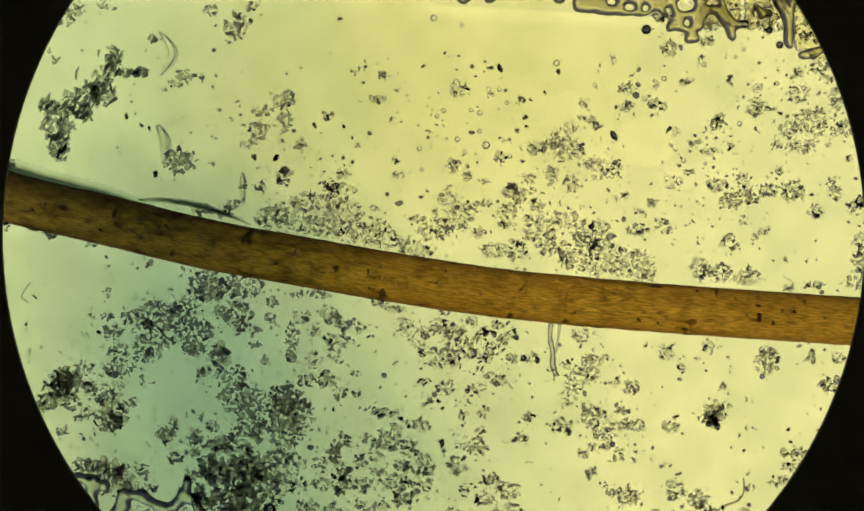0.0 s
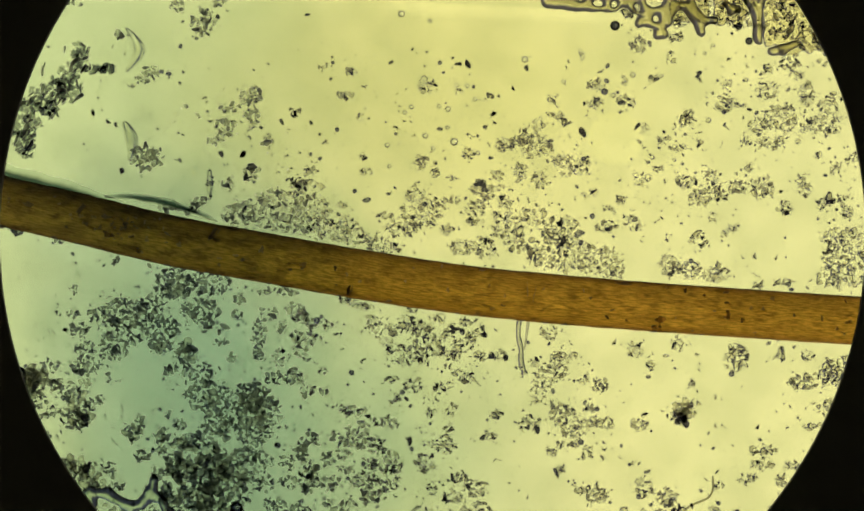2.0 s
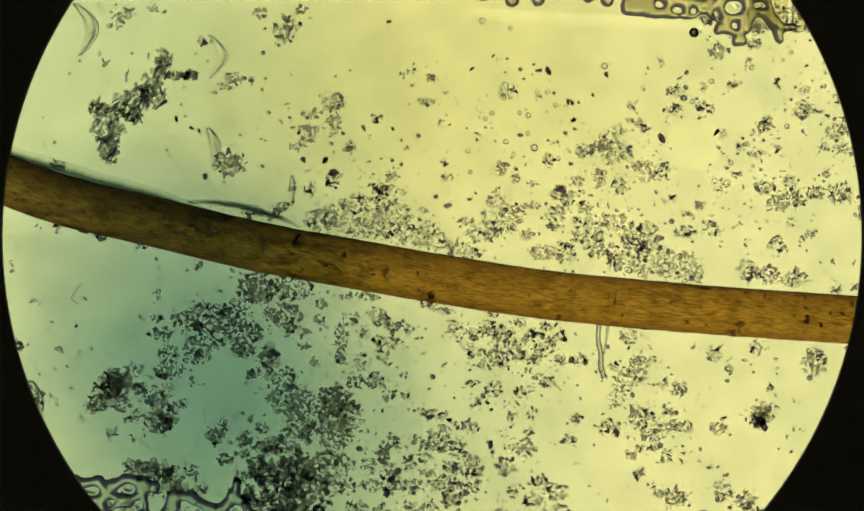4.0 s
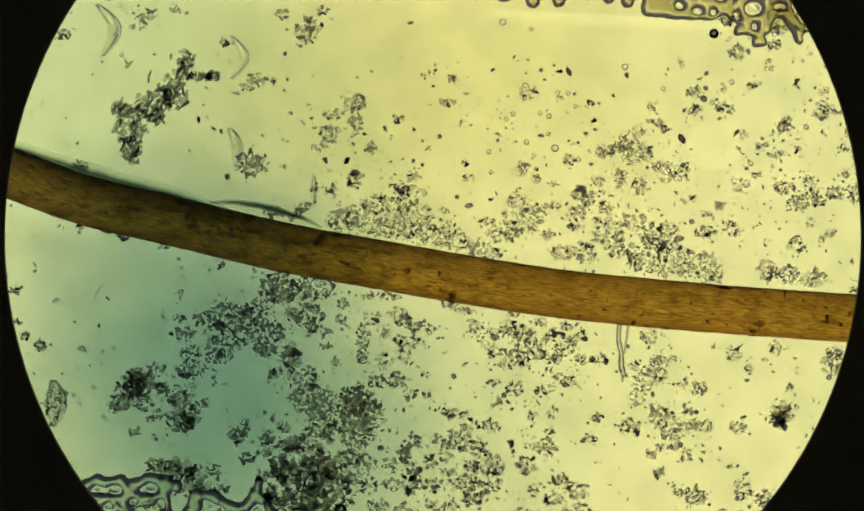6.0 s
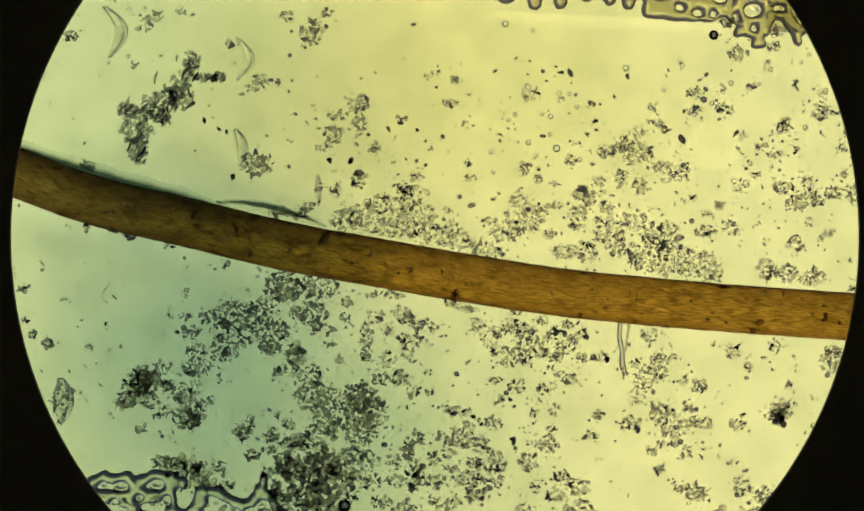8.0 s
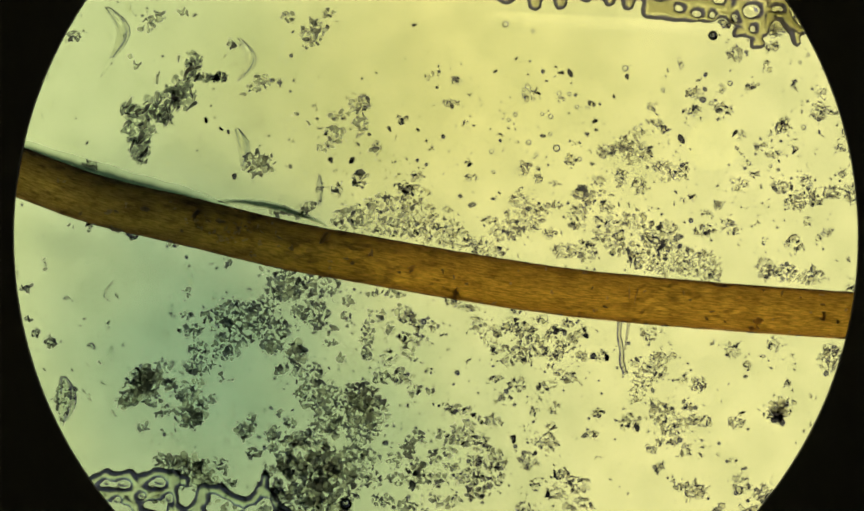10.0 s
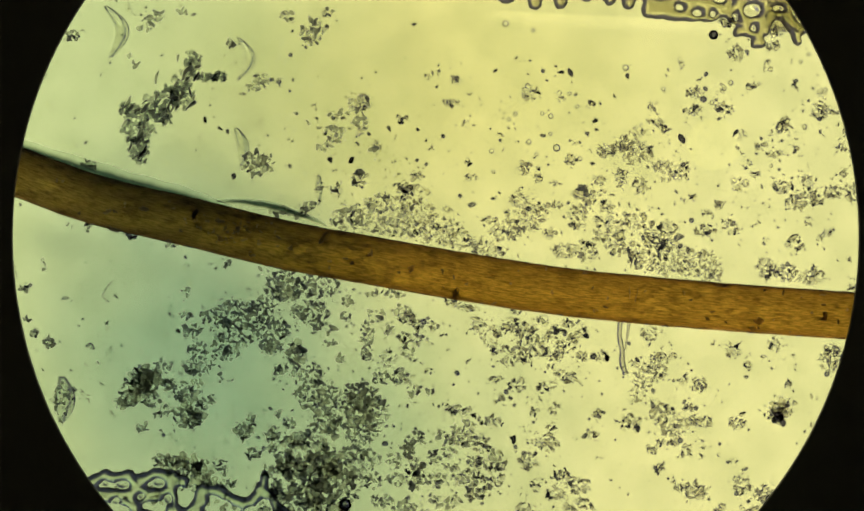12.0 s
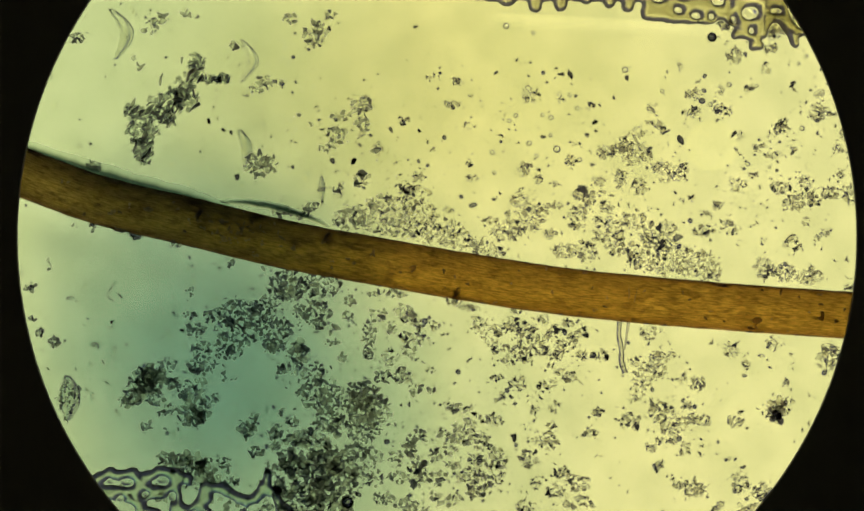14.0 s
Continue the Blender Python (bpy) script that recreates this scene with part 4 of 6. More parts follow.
    heap(390, 965, 44, 26, 0, 12, 0.4, 9)
    heap(400, 860, 46, 26, 0, 24, 0.45, 8)
    heap(445, 850, 40, 36, 0, 28, 0.5, 8)
    heap(500, 850, 32, 36, 0, 46, 0.6)
    heap(400, 905, 54, 24, 0, 16, 0.5, 9)
    heap(470, 905, 40, 22, 0, 22, 0.5)
    heap(440, 940, 50, 24, 0, 18, 0.5, 8)
    heap(270, 480, 8, 5, 30, 5, 0.7)
    heap(250, 487, 2, 1, 0, 1, 0.8, 4)
    heap(495, 550, 10, 10, 0, 6, 0.2)
    heap(462, 626, 14, 4, 0, 5, 0.6, 5)
    heap(480, 655, 8, 8, 0, 4, 0.3, 5)
    heap(-106, 523, 7, 7, 0, 6, 0.6, 6)
    heap(-101, 583, 6, 4, 0, 4, 0.6, 6)
    heap(-86, 609, 6, 5, 0, 4, 0.7, 6)
    heap(-60, 625, 7, 8, 0, 6, 0.5, 6)
    heap(170, 660, 6, 4, 0, 2, 0.3, 5)
    heap(49, 587, 3, 4, 0, 2, 0.6, 4)
    heap(31, 661, 5, 4, 0, 3, 0.4, 3.5)
    heap(-19, 551, 3, 3, 0, 2, 0.6, 3)
    heap(-4, 594, 2, 2, 0, 1, 0.7, 3)
    heap(62, 537, 2, 2, 0, 1, 0.9, 4)
    heap(78, 629, 4, 3, 0, 2, 0.4, 4)
    heap(66, 540, 3, 2, 0, 1, 0.7, 4)
    heap(-70, 480, 5, 12, 0, 4, 0.4, 3.5)
    heap(-72, 680, 4, 5, 0, 3, 0.5, 4)


def network_debris():
    heap(322, 950, 15, 9, 0, 10, 0.5)
    heap(338, 930, 8, 8, 0, 5, 0.4)
    heap(212, 962, 14, 12, 0, 9, 0.2, 6)
    heap(440, 985, 26, 12, 0, 14, 0.4, 7)
    heap(395, 920, 40, 30, 30, 30, 0.6, 7)
    heap(362, 905, 14, 16, 0, 10, 0.6, 7)
    heap(640, 955, 16, 22, 0, 16, 0.5, 6)


def lower_middle_debris():
    heap(540, 535, 14, 6, 0, 6, 0.5)
    heap(580, 535, 18, 6, -10, 10, 0.4)
    heap(600, 572, 17, 15, -40, 16, 0.5)
    heap(622, 592, 14, 10, 0, 10, 0.4)
    heap(655, 596, 9, 7, 0, 6, 0.6)
    heap(545, 575, 16, 12, 0, 8, 0.3)
    heap(527, 625, 9, 40, 0, 24, 0.6)
    heap(565, 650, 11, 12, 0, 11, 0.6)
    heap(598, 635, 8, 14, 0, 7, 0.4)
    heap(625, 620, 18, 9, 0, 8, 0.2)
    heap(645, 678, 9, 4, 0, 5, 0.9, 6)
    heap(590, 690, 26, 13, 0, 17, 0.5)
    heap(555, 690, 14, 12, 0, 9, 0.5)
    heap(617, 715, 13, 11, 0, 11, 0.6)
    heap(650, 715, 10, 10, 0, 4, 0.3)
    heap(602, 743, 6, 3, 0, 3, 0.9, 5)
    heap(545, 755, 22, 34, 0, 34, 0.5)
    heap(687, 750, 14, 8, 0, 10, 0.5)
    heap(690, 545, 15, 13, 0, 14, 0.4)
    heap(718, 562, 16, 6, 0, 9, 0.4)
    heap(732, 592, 8, 16, 10, 10, 0.5)
    heap(745, 612, 8, 10, 0, 5, 0.4)
    heap(764, 640, 6, 9, 0, 6, 0.6)
    heap(810, 600, 24, 17, 0, 20, 0.45)
    heap(822, 642, 24, 22, 0, 22, 0.4)
    heap(805, 568, 10, 5, 0, 6, 0.6)
    heap(875, 604, 12, 10, 0, 10, 0.8)
    heap(850, 620, 20, 10, 0, 9, 0.4)
    heap(930, 606, 9, 7, 0, 6, 1.0)
    heap(905, 590, 10, 8, 0, 5, 0.5)
    heap(900, 630, 18, 13, 0, 11, 0.5)
    heap(875, 650, 18, 10, 0, 7, 0.4)
    heap(962, 650, 17, 9, 0, 10, 0.5)
    heap(930, 650, 10, 8, 0, 5, 0.3)
    heap(905, 690, 15, 9, 0, 10, 0.5)
    heap(862, 706, 16, 9, 20, 11, 0.5)
    heap(810, 705, 13, 14, 0, 11, 0.5)
    heap(797, 727, 5, 2, 0, 2, 1.0, 6)
    heap(790, 660, 14, 5, 0, 5, 0.5, 6)
    heap(770, 692, 12, 5, 0, 5, 0.3, 6)
    heap(838, 755, 7, 7, 0, 5, 0.6, 6)
    heap(775, 730, 12, 8, 0, 4, 0.3, 6)
    heap(728, 762, 4, 3, -40, 2, 0.8, 6)
    heap(742, 774, 4, 3, 30, 2, 0.9, 6)
    heap(765, 772, 20, 11, 0, 9, 0.35, 6)
    heap(800, 802, 5, 6, 0, 3, 0.9, 6)
    heap(960, 755, 8, 8, 40, 6, 0.7, 6)
    heap(718, 782, 14, 11, 0, 10, 0.4)
    heap(622, 800, 14, 10, 0, 9, 0.6)
    heap(608, 825, 12, 18, 0, 14, 0.5)
    heap(622, 850, 14, 8, 0, 10, 0.6)
    heap(700, 805, 26, 12, 0, 13, 0.4)
    heap(742, 815, 16, 16, 0, 13, 0.5)
    heap(735, 845, 16, 12, 0, 9, 0.4)
    heap(652, 840, 12, 14, 0, 9, 0.6)
    heap(580, 840, 14, 14, 0, 10, 0.4)
    heap(768, 850, 22, 14, 0, 17, 0.5)
    heap(830, 845, 18, 17, 0, 17, 0.5)
    heap(865, 810, 18, 20, -30, 22, 0.45)
    heap(945, 796, 12, 7, 10, 8, 0.5, 6)
    heap(620, 875, 17, 20, 0, 26, 0.8)
    heap(660, 880, 20, 13, 0, 13, 0.5)
    heap(720, 876, 28, 14, 0, 24, 0.65)
    heap(765, 885, 24, 12, 20, 14, 0.5)
    heap(735, 905, 24, 12, 0, 16, 0.5)
    heap(690, 920, 24, 10, 30, 12, 0.6)
    heap(895, 875, 20, 12, -25, 20, 0.7)
    heap(925, 890, 24, 16, 0, 20, 0.4)
    heap(842, 890, 8, 12, 0, 9, 0.6)
    heap(880, 905, 18, 12, 0, 14, 0.45)
    heap(935, 925, 16, 10, -20, 12, 0.5)
    heap(905, 930, 10, 8, 0, 6, 0.4)
    heap(582, 880, 16, 14, 0, 8, 0.4)
    heap(540, 880, 18, 16, 0, 10, 0.5)
    heap(540, 840, 16, 20, 0, 12, 0.4)
    heap(822, 940, 16, 20, 0, 15, 0.5)
    heap(602, 930, 26, 14, 0, 16, 0.5)
    heap(610, 958, 18, 12, 0, 10, 0.5)
    heap(655, 920, 12, 10, 0, 6, 0.4)
    heap(560, 920, 24, 10, 0, 10, 0.5)
    heap(1000, 748, 8, 4, 0, 3, 0.4, 6)
    heap(685, 855, 12, 8, 0, 5, 0.4, 6)
    heap(880, 750, 12, 16, 0, 5, 0.2, 5)
    heap(958, 838, 8, 5, 0, 3, 0.2, 5)
    heap(715, 665, 4, 14, 0, 3, 0.1, 5)


def further_debris():
    heap(739, 590, 12, 9, 0, 7, 0.4, 5.2)
    heap(770, 601, 14, 10, 0, 8, 0.45, 5.2)
    heap(800, 585, 12, 8, 0, 7, 0.5, 5.2)
    heap(831, 601, 14, 10, 0, 9, 0.5, 5.2)
    heap(856, 582, 10, 8, 0, 7, 0.6, 5.2)
    heap(882, 603, 12, 9, 0, 8, 0.5, 5.2)
    heap(913, 613, 12, 9, 0, 8, 0.5, 5.2)
    heap(760, 627, 12, 9, 0, 7, 0.4, 5.2)
    heap(792, 641, 14, 10, 0, 8, 0.45, 5.2)
    heap(821, 654, 13, 9, 0, 8, 0.5, 5.2)
    heap(851, 641, 13, 10, 0, 8, 0.5, 5.2)
    heap(884, 641, 12, 9, 0, 7, 0.4, 5.2)
    heap(800, 703, 12, 7, 0, 6, 0.5, 5.2)
    heap(772, 692, 9, 6, 0, 4, 0.5, 5.2)
    heap(892, 682, 10, 6, 0, 5, 0.5, 5.2)
    heap(872, 670, 8, 6, 0, 4, 0.6, 5.2)
    heap(668, 796, 12, 9, 0, 7, 0.5, 5.2)
    heap(698, 786, 13, 9, 0, 8, 0.5, 5.2)
    heap(721, 807, 14, 10, 0, 9, 0.55, 5.2)
    heap(683, 827, 13, 9, 0, 8, 0.5, 5.2)
    heap(741, 769, 12, 8, 0, 6, 0.5, 5.2)
    heap(711, 752, 9, 6, 0, 4, 0.5, 5.2)
    heap(846, 807, 12, 9, 0, 10, 0.45, 5.2)
    heap(872, 780, 8, 6, 0, 5, 0.5, 5.2)
    heap(770, 835, 13, 10, 0, 9, 0.5, 5.2)
    heap(739, 845, 12, 9, 0, 8, 0.5, 5.2)
    heap(627, 805, 11, 9, 0, 6, 0.5, 5.2)
    heap(601, 820, 10, 12, 0, 7, 0.55, 5.2)
    heap(1047, 692, 20, 16, 0, 14, 0.25, 5.2)
    heap(1072, 660, 16, 12, 0, 10, 0.25, 5.2)
    heap(1035, 725, 12, 12, 0, 7, 0.3, 5.2)
    heap(1094, 650, 12, 8, 0, 6, 0.25, 5.2)
    heap(1025, 662, 8, 8, 0, 4, 0.3, 5.2)
    heap(1117, 692, 8, 7, 0, 4, 0.35, 5.2)
    heap(571, 601, 10, 8, 0, 5, 0.4, 5.2)
    heap(596, 613, 10, 8, 0, 5, 0.45, 5.2)
    heap(609, 641, 8, 10, 0, 5, 0.4, 5.2)
    heap(566, 662, 9, 9, 0, 5, 0.45, 5.2)
    heap(586, 692, 11, 8, 0, 6, 0.45, 5.2)
    heap(537, 611, 7, 12, 0, 6, 0.5, 5.2)
    heap(489, 575, 12, 8, 0, 6, 0.5, 5.2)
    heap(464, 601, 10, 8, 0, 4, 0.4, 5.2)
    heap(811, 351, 10, 8, 0, 6, 0.4, 5.2)
    heap(943, 361, 9, 7, 0, 6, 0.5, 5.2)
    heap(974, 368, 11, 8, 0, 7, 0.5, 5.2)
    heap(958, 397, 10, 8, 0, 6, 0.45, 5.2)
    heap(913, 386, 10, 8, 0, 6, 0.45, 5.2)
    heap(1015, 392, 14, 8, 0, 8, 0.3, 5.2)
    heap(994, 417, 14, 8, 0, 8, 0.3, 5.2)
    heap(1290, 764, 1, 1, 0, 1, 1.0, 16)
    heap(1300, 772, 1, 1, 0, 1, 1.0, 11)


def lower_right_debris():
    heap(1055, 608, 18, 13, 0, 12, 0.3)
    heap(1072, 650, 5, 3, 0, 3, 0.9, 6)
    heap(1062, 680, 24, 18, 0, 18, 0.25)
    heap(1035, 715, 14, 16, 0, 8, 0.3)
    heap(1085, 762, 34, 22, -30, 40, 0.35)
    heap(1018, 775, 20, 14, 0, 16, 0.5)
    heap(1130, 772, 20, 11, 0, 15, 0.5)
    heap(1160, 775, 11, 12, 0, 8, 0.3)
    heap(1095, 790, 14, 9, 0, 9, 0.4)
    heap(1090, 812, 22, 7, 0, 8, 0.3, 6)
    heap(1122, 825, 12, 12, 0, 9, 0.2, 6)
    heap(1058, 822, 10, 10, 0, 5, 0.4, 6)
    heap(1145, 705, 15, 12, 0, 11, 0.35)
    heap(1210, 640, 15, 14, 0, 14, 0.3)
    heap(1285, 630, 11, 14, 0, 11, 0.35)
    heap(1236, 665, 8, 7, 0, 5, 0.5)
    heap(1262, 650, 6, 4, 0, 3, 0.3)
    heap(1170, 628, 4, 6, 0, 3, 0.6, 6)
    heap(1120, 664, 6, 4, 0, 3, 0.6, 6)
    heap(1132, 677, 7, 1, 0, 2, 0.6, 5)
    heap(1320, 650, 2, 5, 0, 3, 1.0, 6)
    heap(1392, 655, 24, 26, 0, 26, 0.3)
    heap(1470, 650, 10, 8, 0, 6, 0.4)
    heap(1520, 650, 12, 9, 0, 8, 0.5)
    heap(1500, 703, 13, 9, 0, 7, 0.3)
    heap(1452, 632, 3, 7, 0, 2, 0.4)
    heap(1232, 688, 1, 1, 0, 1, 0.5, 6)
    heap(1358, 724, 6, 3, 0, 3, 1.0, 6)
    heap(1352, 775, 5, 3, 0, 3, 0.8, 5)
    heap(1430, 778, 3, 2, 0, 2, 0.8, 5)
    heap(1286, 760, 16, 11, -30, 26, 1.0)
    heap(1305, 750, 22, 14, 30, 14, 0.3, 6)
    heap(1310, 700, 6, 8, 0, 4, 0.2)
    heap(1215, 775, 13, 8, 0, 9, 0.35, 6)
    heap(1225, 757, 6, 3, 0, 3, 0.5, 5)
    heap(1237, 787, 2, 2, 0, 2, 0.7, 4)
    heap(1128, 745, 8, 8, 0, 4, 0.4, 6)
    heap(1152, 820, 5, 3, 0, 3, 0.6, 5)
    heap(1152, 837, 6, 3, -10, 3, 0.7, 5)
    heap(1180, 830, 8, 5, -40, 3, 0.2, 5)
    heap(1073, 858, 7, 11, 0, 7, 0.4, 6)
    heap(1108, 893, 14, 6, -40, 7, 0.4, 6)
    heap(1138, 900, 22, 18, 0, 28, 0.4)
    heap(1225, 890, 14, 18, 0, 18, 0.35)
    heap(1205, 850, 6, 8, 0, 3, 0.2, 5)
    heap(1268, 905, 20, 16, 0, 22, 0.4)
    heap(1285, 925, 11, 10, 0, 12, 1.0)
    heap(1312, 920, 2, 4, 0, 2, 0.9, 6)
    heap(1360, 886, 12, 6, 20, 6, 0.4, 5)
    heap(1418, 872, 14, 6, 20, 8, 0.6)
    heap(1452, 820, 16, 7, 0, 9, 0.35)
    heap(1420, 822, 8, 8, 0, 4, 0.3)
    heap(1440, 846, 20, 13, 0, 14, 0.4)
    heap(1470, 876, 9, 9, 0, 8, 0.5)
    heap(1505, 880, 18, 9, 0, 8, 0.3)
    heap(1494, 850, 16, 9, 0, 7, 0.3)
    heap(1525, 920, 8, 4, 20, 4, 1.0)
    heap(1550, 860, 14, 10, 0, 8, 0.6)
    heap(1255, 945, 40, 20, 0, 34, 0.3)
    heap(1285, 950, 16, 10, 0, 12, 0.5)
    heap(1112, 962, 20, 10, 0, 10, 0.5)
    heap(1182, 940, 10, 10, 0, 6, 0.6, 6)
    heap(1150, 1005, 46, 34, 0, 70, 0.2)
    heap(1110, 990, 16, 14, 0, 12, 0.3)
    heap(1290, 997, 9, 10, 0, 9, 0.8)
    heap(1292, 976, 5, 4, 0, 3, 0.7, 6)
    heap(1382, 1017, 7, 9, -20, 7, 0.8)
    heap(1350, 985, 20, 8, 30, 9, 0.2, 6)
    heap(1350, 1015, 8, 6, 0, 5, 0.4, 6)
    heap(1462, 990, 22, 15, 30, 28, 0.4)
    heap(1480, 970, 14, 8, 20, 8, 0.3)
    heap(1460, 930, 9, 9, 0, 6, 0.3, 6)
    heap(1438, 943, 8, 7, 0, 5, 0.5, 6)
    heap(1390, 932, 6, 4, -40, 3, 0.8, 6)
    heap(1352, 930, 12, 6, 15, 6, 0.4, 6)
    heap(1225, 985, 10, 8, 0, 5, 0.3, 6)
    heap(1480, 950, 10, 10, 0, 5, 0.3, 6)
    heap(1290, 1050, 40, 20, 0, 24, 0.35)


def dark_chunk():
    """The large dark aggregate above the hair: leaning slivers heaped on clouded lumps."""
    ob = thing("grain_aggregate", "large dark jagged aggregate of overlapping grey grains", "debris", at(150, 180))
    for u, v, ru, rv, turn, n in ((104, 222, 26, 30, 0, 13), (108, 266, 16, 22, 0, 8), (150, 178, 36, 20, 25, 14), (186, 158, 20, 30, 0, 11),
                                  (207, 108, 11, 22, 0, 7), (82, 190, 12, 9, 0, 4), (240, 133, 26, 3, 0, 6), (150, 206, 18, 9, 20, 5)):
        clouded(ob, at(u, v) - ob.location, ru * 1.12, rv * 1.12 + 1.0, turn, round(2.3 * n), 10, SLATE_LUMPS)
    small = []
    for u, v, ru, rv, n, tone in [(104, 220, 32, 32, 40, 0.5), (110, 268, 20, 24, 24, 0.55), (150, 172, 40, 28, 44, 0.4), (188, 160, 24, 36, 36, 0.4),
                                  (207, 105, 14, 24, 18, 0.5), (82, 190, 15, 12, 10, 0.6), (240, 132, 28, 5, 10, 0.6), (150, 208, 20, 12, 12, 0.5),
                                  (145, 130, 16, 7, 8, 0.5), (180, 105, 3, 12, 4, 0.7)]:
        for i in range(round(0.28 * n)):
            r, b = math.sqrt(rnd.random()), rnd.uniform(0, 2 * math.pi)
            p = at(u + ru * r * math.cos(b), v + rv * r * math.sin(b)) - ob.location
            k = math.exp(rnd.gauss(0, 0.25)) / 1000
            m = Matrix.Translation((p.x, p.y, rnd.uniform(0.004, 0.012))) @ pose(0, 0, 0, rnd.uniform(-14, 14), rnd.uniform(-8, 8), rnd.gauss(48, 28)) @ Matrix.Diagonal((10.0 * k, 4.6 * k, 4.0 * k, 1))
            tint = rnd.random()
            kind = "dark" if tint < tone * 0.06 else "grey" if tint < 0.6 * tone else "clear"
            kind = "soft " + kind
            if i % 2:
                small.append((kind, m))
            else:
                piece("sliver", rnd.choice(GRAINS[kind][:12]), ob, m)
    fines(ob, small)
    SPECIMEN.append(ob)


# ---- tissue, droplets, flakes, strands ----
class Sheet:
    """A flat-bottomed sheet with rounded rims: the union of blobs and ropes, less its cells."""

    def __init__(self, u0, v0, u1, v1, step=2.6):
        self.us, self.vs = np.arange(u0, u1, step), np.arange(v0, v1, step)
        self.u, self.v = np.meshgrid(self.us, self.vs)
        wob = np.vectorize(lambda a, b, c: noise.noise((a, b, c)))
        self.u0 = self.u + 3.5 * wob(self.u * 0.035, self.v * 0.035, 1.0) + 1.5 * wob(self.u * 0.11, self.v * 0.11, 5.0)
        self.v0 = self.v + 3.5 * wob(self.u * 0.035, self.v * 0.035, 9.0) + 1.5 * wob(self.u * 0.11, self.v * 0.11, 13.0)
        self.inside = np.full(self.u.shape, -99.0)
        self.cells = []

    def join(self, d, k=7.0):
        h = np.clip(0.5 + 0.5 * (d - self.inside) / k, 0, 1)
        self.inside = self.inside * (1 - h) + d * h + k * h * (1 - h)

    def box(self, a, b, c, d, r=6.0):
        dx = np.abs(self.u0 - (a + c) / 2) - (c - a) / 2 + r
        dy = np.abs(self.v0 - (b + d) / 2) - (d - b) / 2 + r
        self.join(r - np.hypot(np.maximum(dx, 0), np.maximum(dy, 0)) - np.minimum(np.maximum(dx, dy), 0))

    def rope(self, r, *points):
        for (a, b), (c, d) in zip(points, points[1:]):
            t = np.clip(((self.u0 - a) * (c - a) + (self.v0 - b) * (d - b)) / ((c - a) ** 2 + (d - b) ** 2), 0, 1)
            self.join(r - np.hypot(self.u0 - a - t * (c - a), self.v0 - b - t * (d - b)))

    def cell(self, u, v, ru, rv):
        q = np.hypot((self.u0 - u) / ru, (self.v0 - v) / rv)
        self.inside = np.minimum(self.inside, (q - 1) * min(ru, rv))
        self.cells.append((u, v, ru, rv))

    def gap(self, *rounds):
        """An opening made of overlapping ellipses, through which the bare slide shows."""
        for u, v, ru, rv in rounds:
            q = np.hypot((self.u0 - u) / ru, (self.v0 - v) / rv)
            self.inside = np.minimum(self.inside, (q - 1) * min(ru, rv))

    def build(self, name, label, category, high, rim, material, lift=0.0):
        gv, gu = np.gradient(self.inside, self.vs, self.us)
        grad = np.maximum(gu * gu + gv * gv, 0.2)
        out = self.inside < 0
        u = np.where(out, self.u - gu * self.inside / grad, self.u)
        v = np.where(out, self.v - gv * self.inside / grad, self.v)
        depth = np.clip(self.inside / rim, 0, 1)
        z = high * np.sqrt(1 - (1 - depth) ** 2)
        keep = self.inside > 0
        quads = keep[:-1, :-1] | keep[1:, :-1] | keep[:-1, 1:] | keep[1:, 1:]
        near = (np.abs(self.u - u) < 6) & (np.abs(self.v - v) < 6)
        quads &= near[:-1, :-1] & near[1:, :-1] & near[:-1, 1:] & near[1:, 1:]
        place = at((self.us[0] + self.us[-1]) / 2, (self.vs[0] + self.vs[-1]) / 2)
        index, verts, faces = {}, [], []
        rows, cols = np.nonzero(quads)

        def vertex(r, c, top):
            key = (r, c, top)
            if key not in index:
                index[key] = len(verts)
                p = at(u[r, c], v[r, c], (0.0004 + z[r, c] / 1000) if top else 0.0) - place
                verts.append(tuple(p))
            return index[key]

        for r, c in zip(rows.tolist(), cols.tolist()):
            ring = ((r, c), (r + 1, c), (r + 1, c + 1), (r, c + 1))
            faces.append(tuple(vertex(a, b, True) for a, b in ring))
            faces.append(tuple(vertex(a, b, False) for a, b in reversed(ring)))
        ob = thing(name, label, category, place + Vector((0, 0, lift)))
        piece("membrane", mesh_of("membrane", verts, faces, material, True), ob, Matrix())
        pale = dome(1.0, 0.01, 6, DROPLET, "cell")
        for cu, cv, ru, rv in self.cells:
            r = min(ru, rv)
            m = Matrix.Translation(at(cu, cv) - place) @ Matrix.Diagonal(((ru - 0.3 * r) / 1000, (rv - 0.3 * r) / 1000, r / 1000, 1))
            piece("cell", pale, ob, m, "pale clear cell")
        SPECIMEN.append(ob)
        return ob


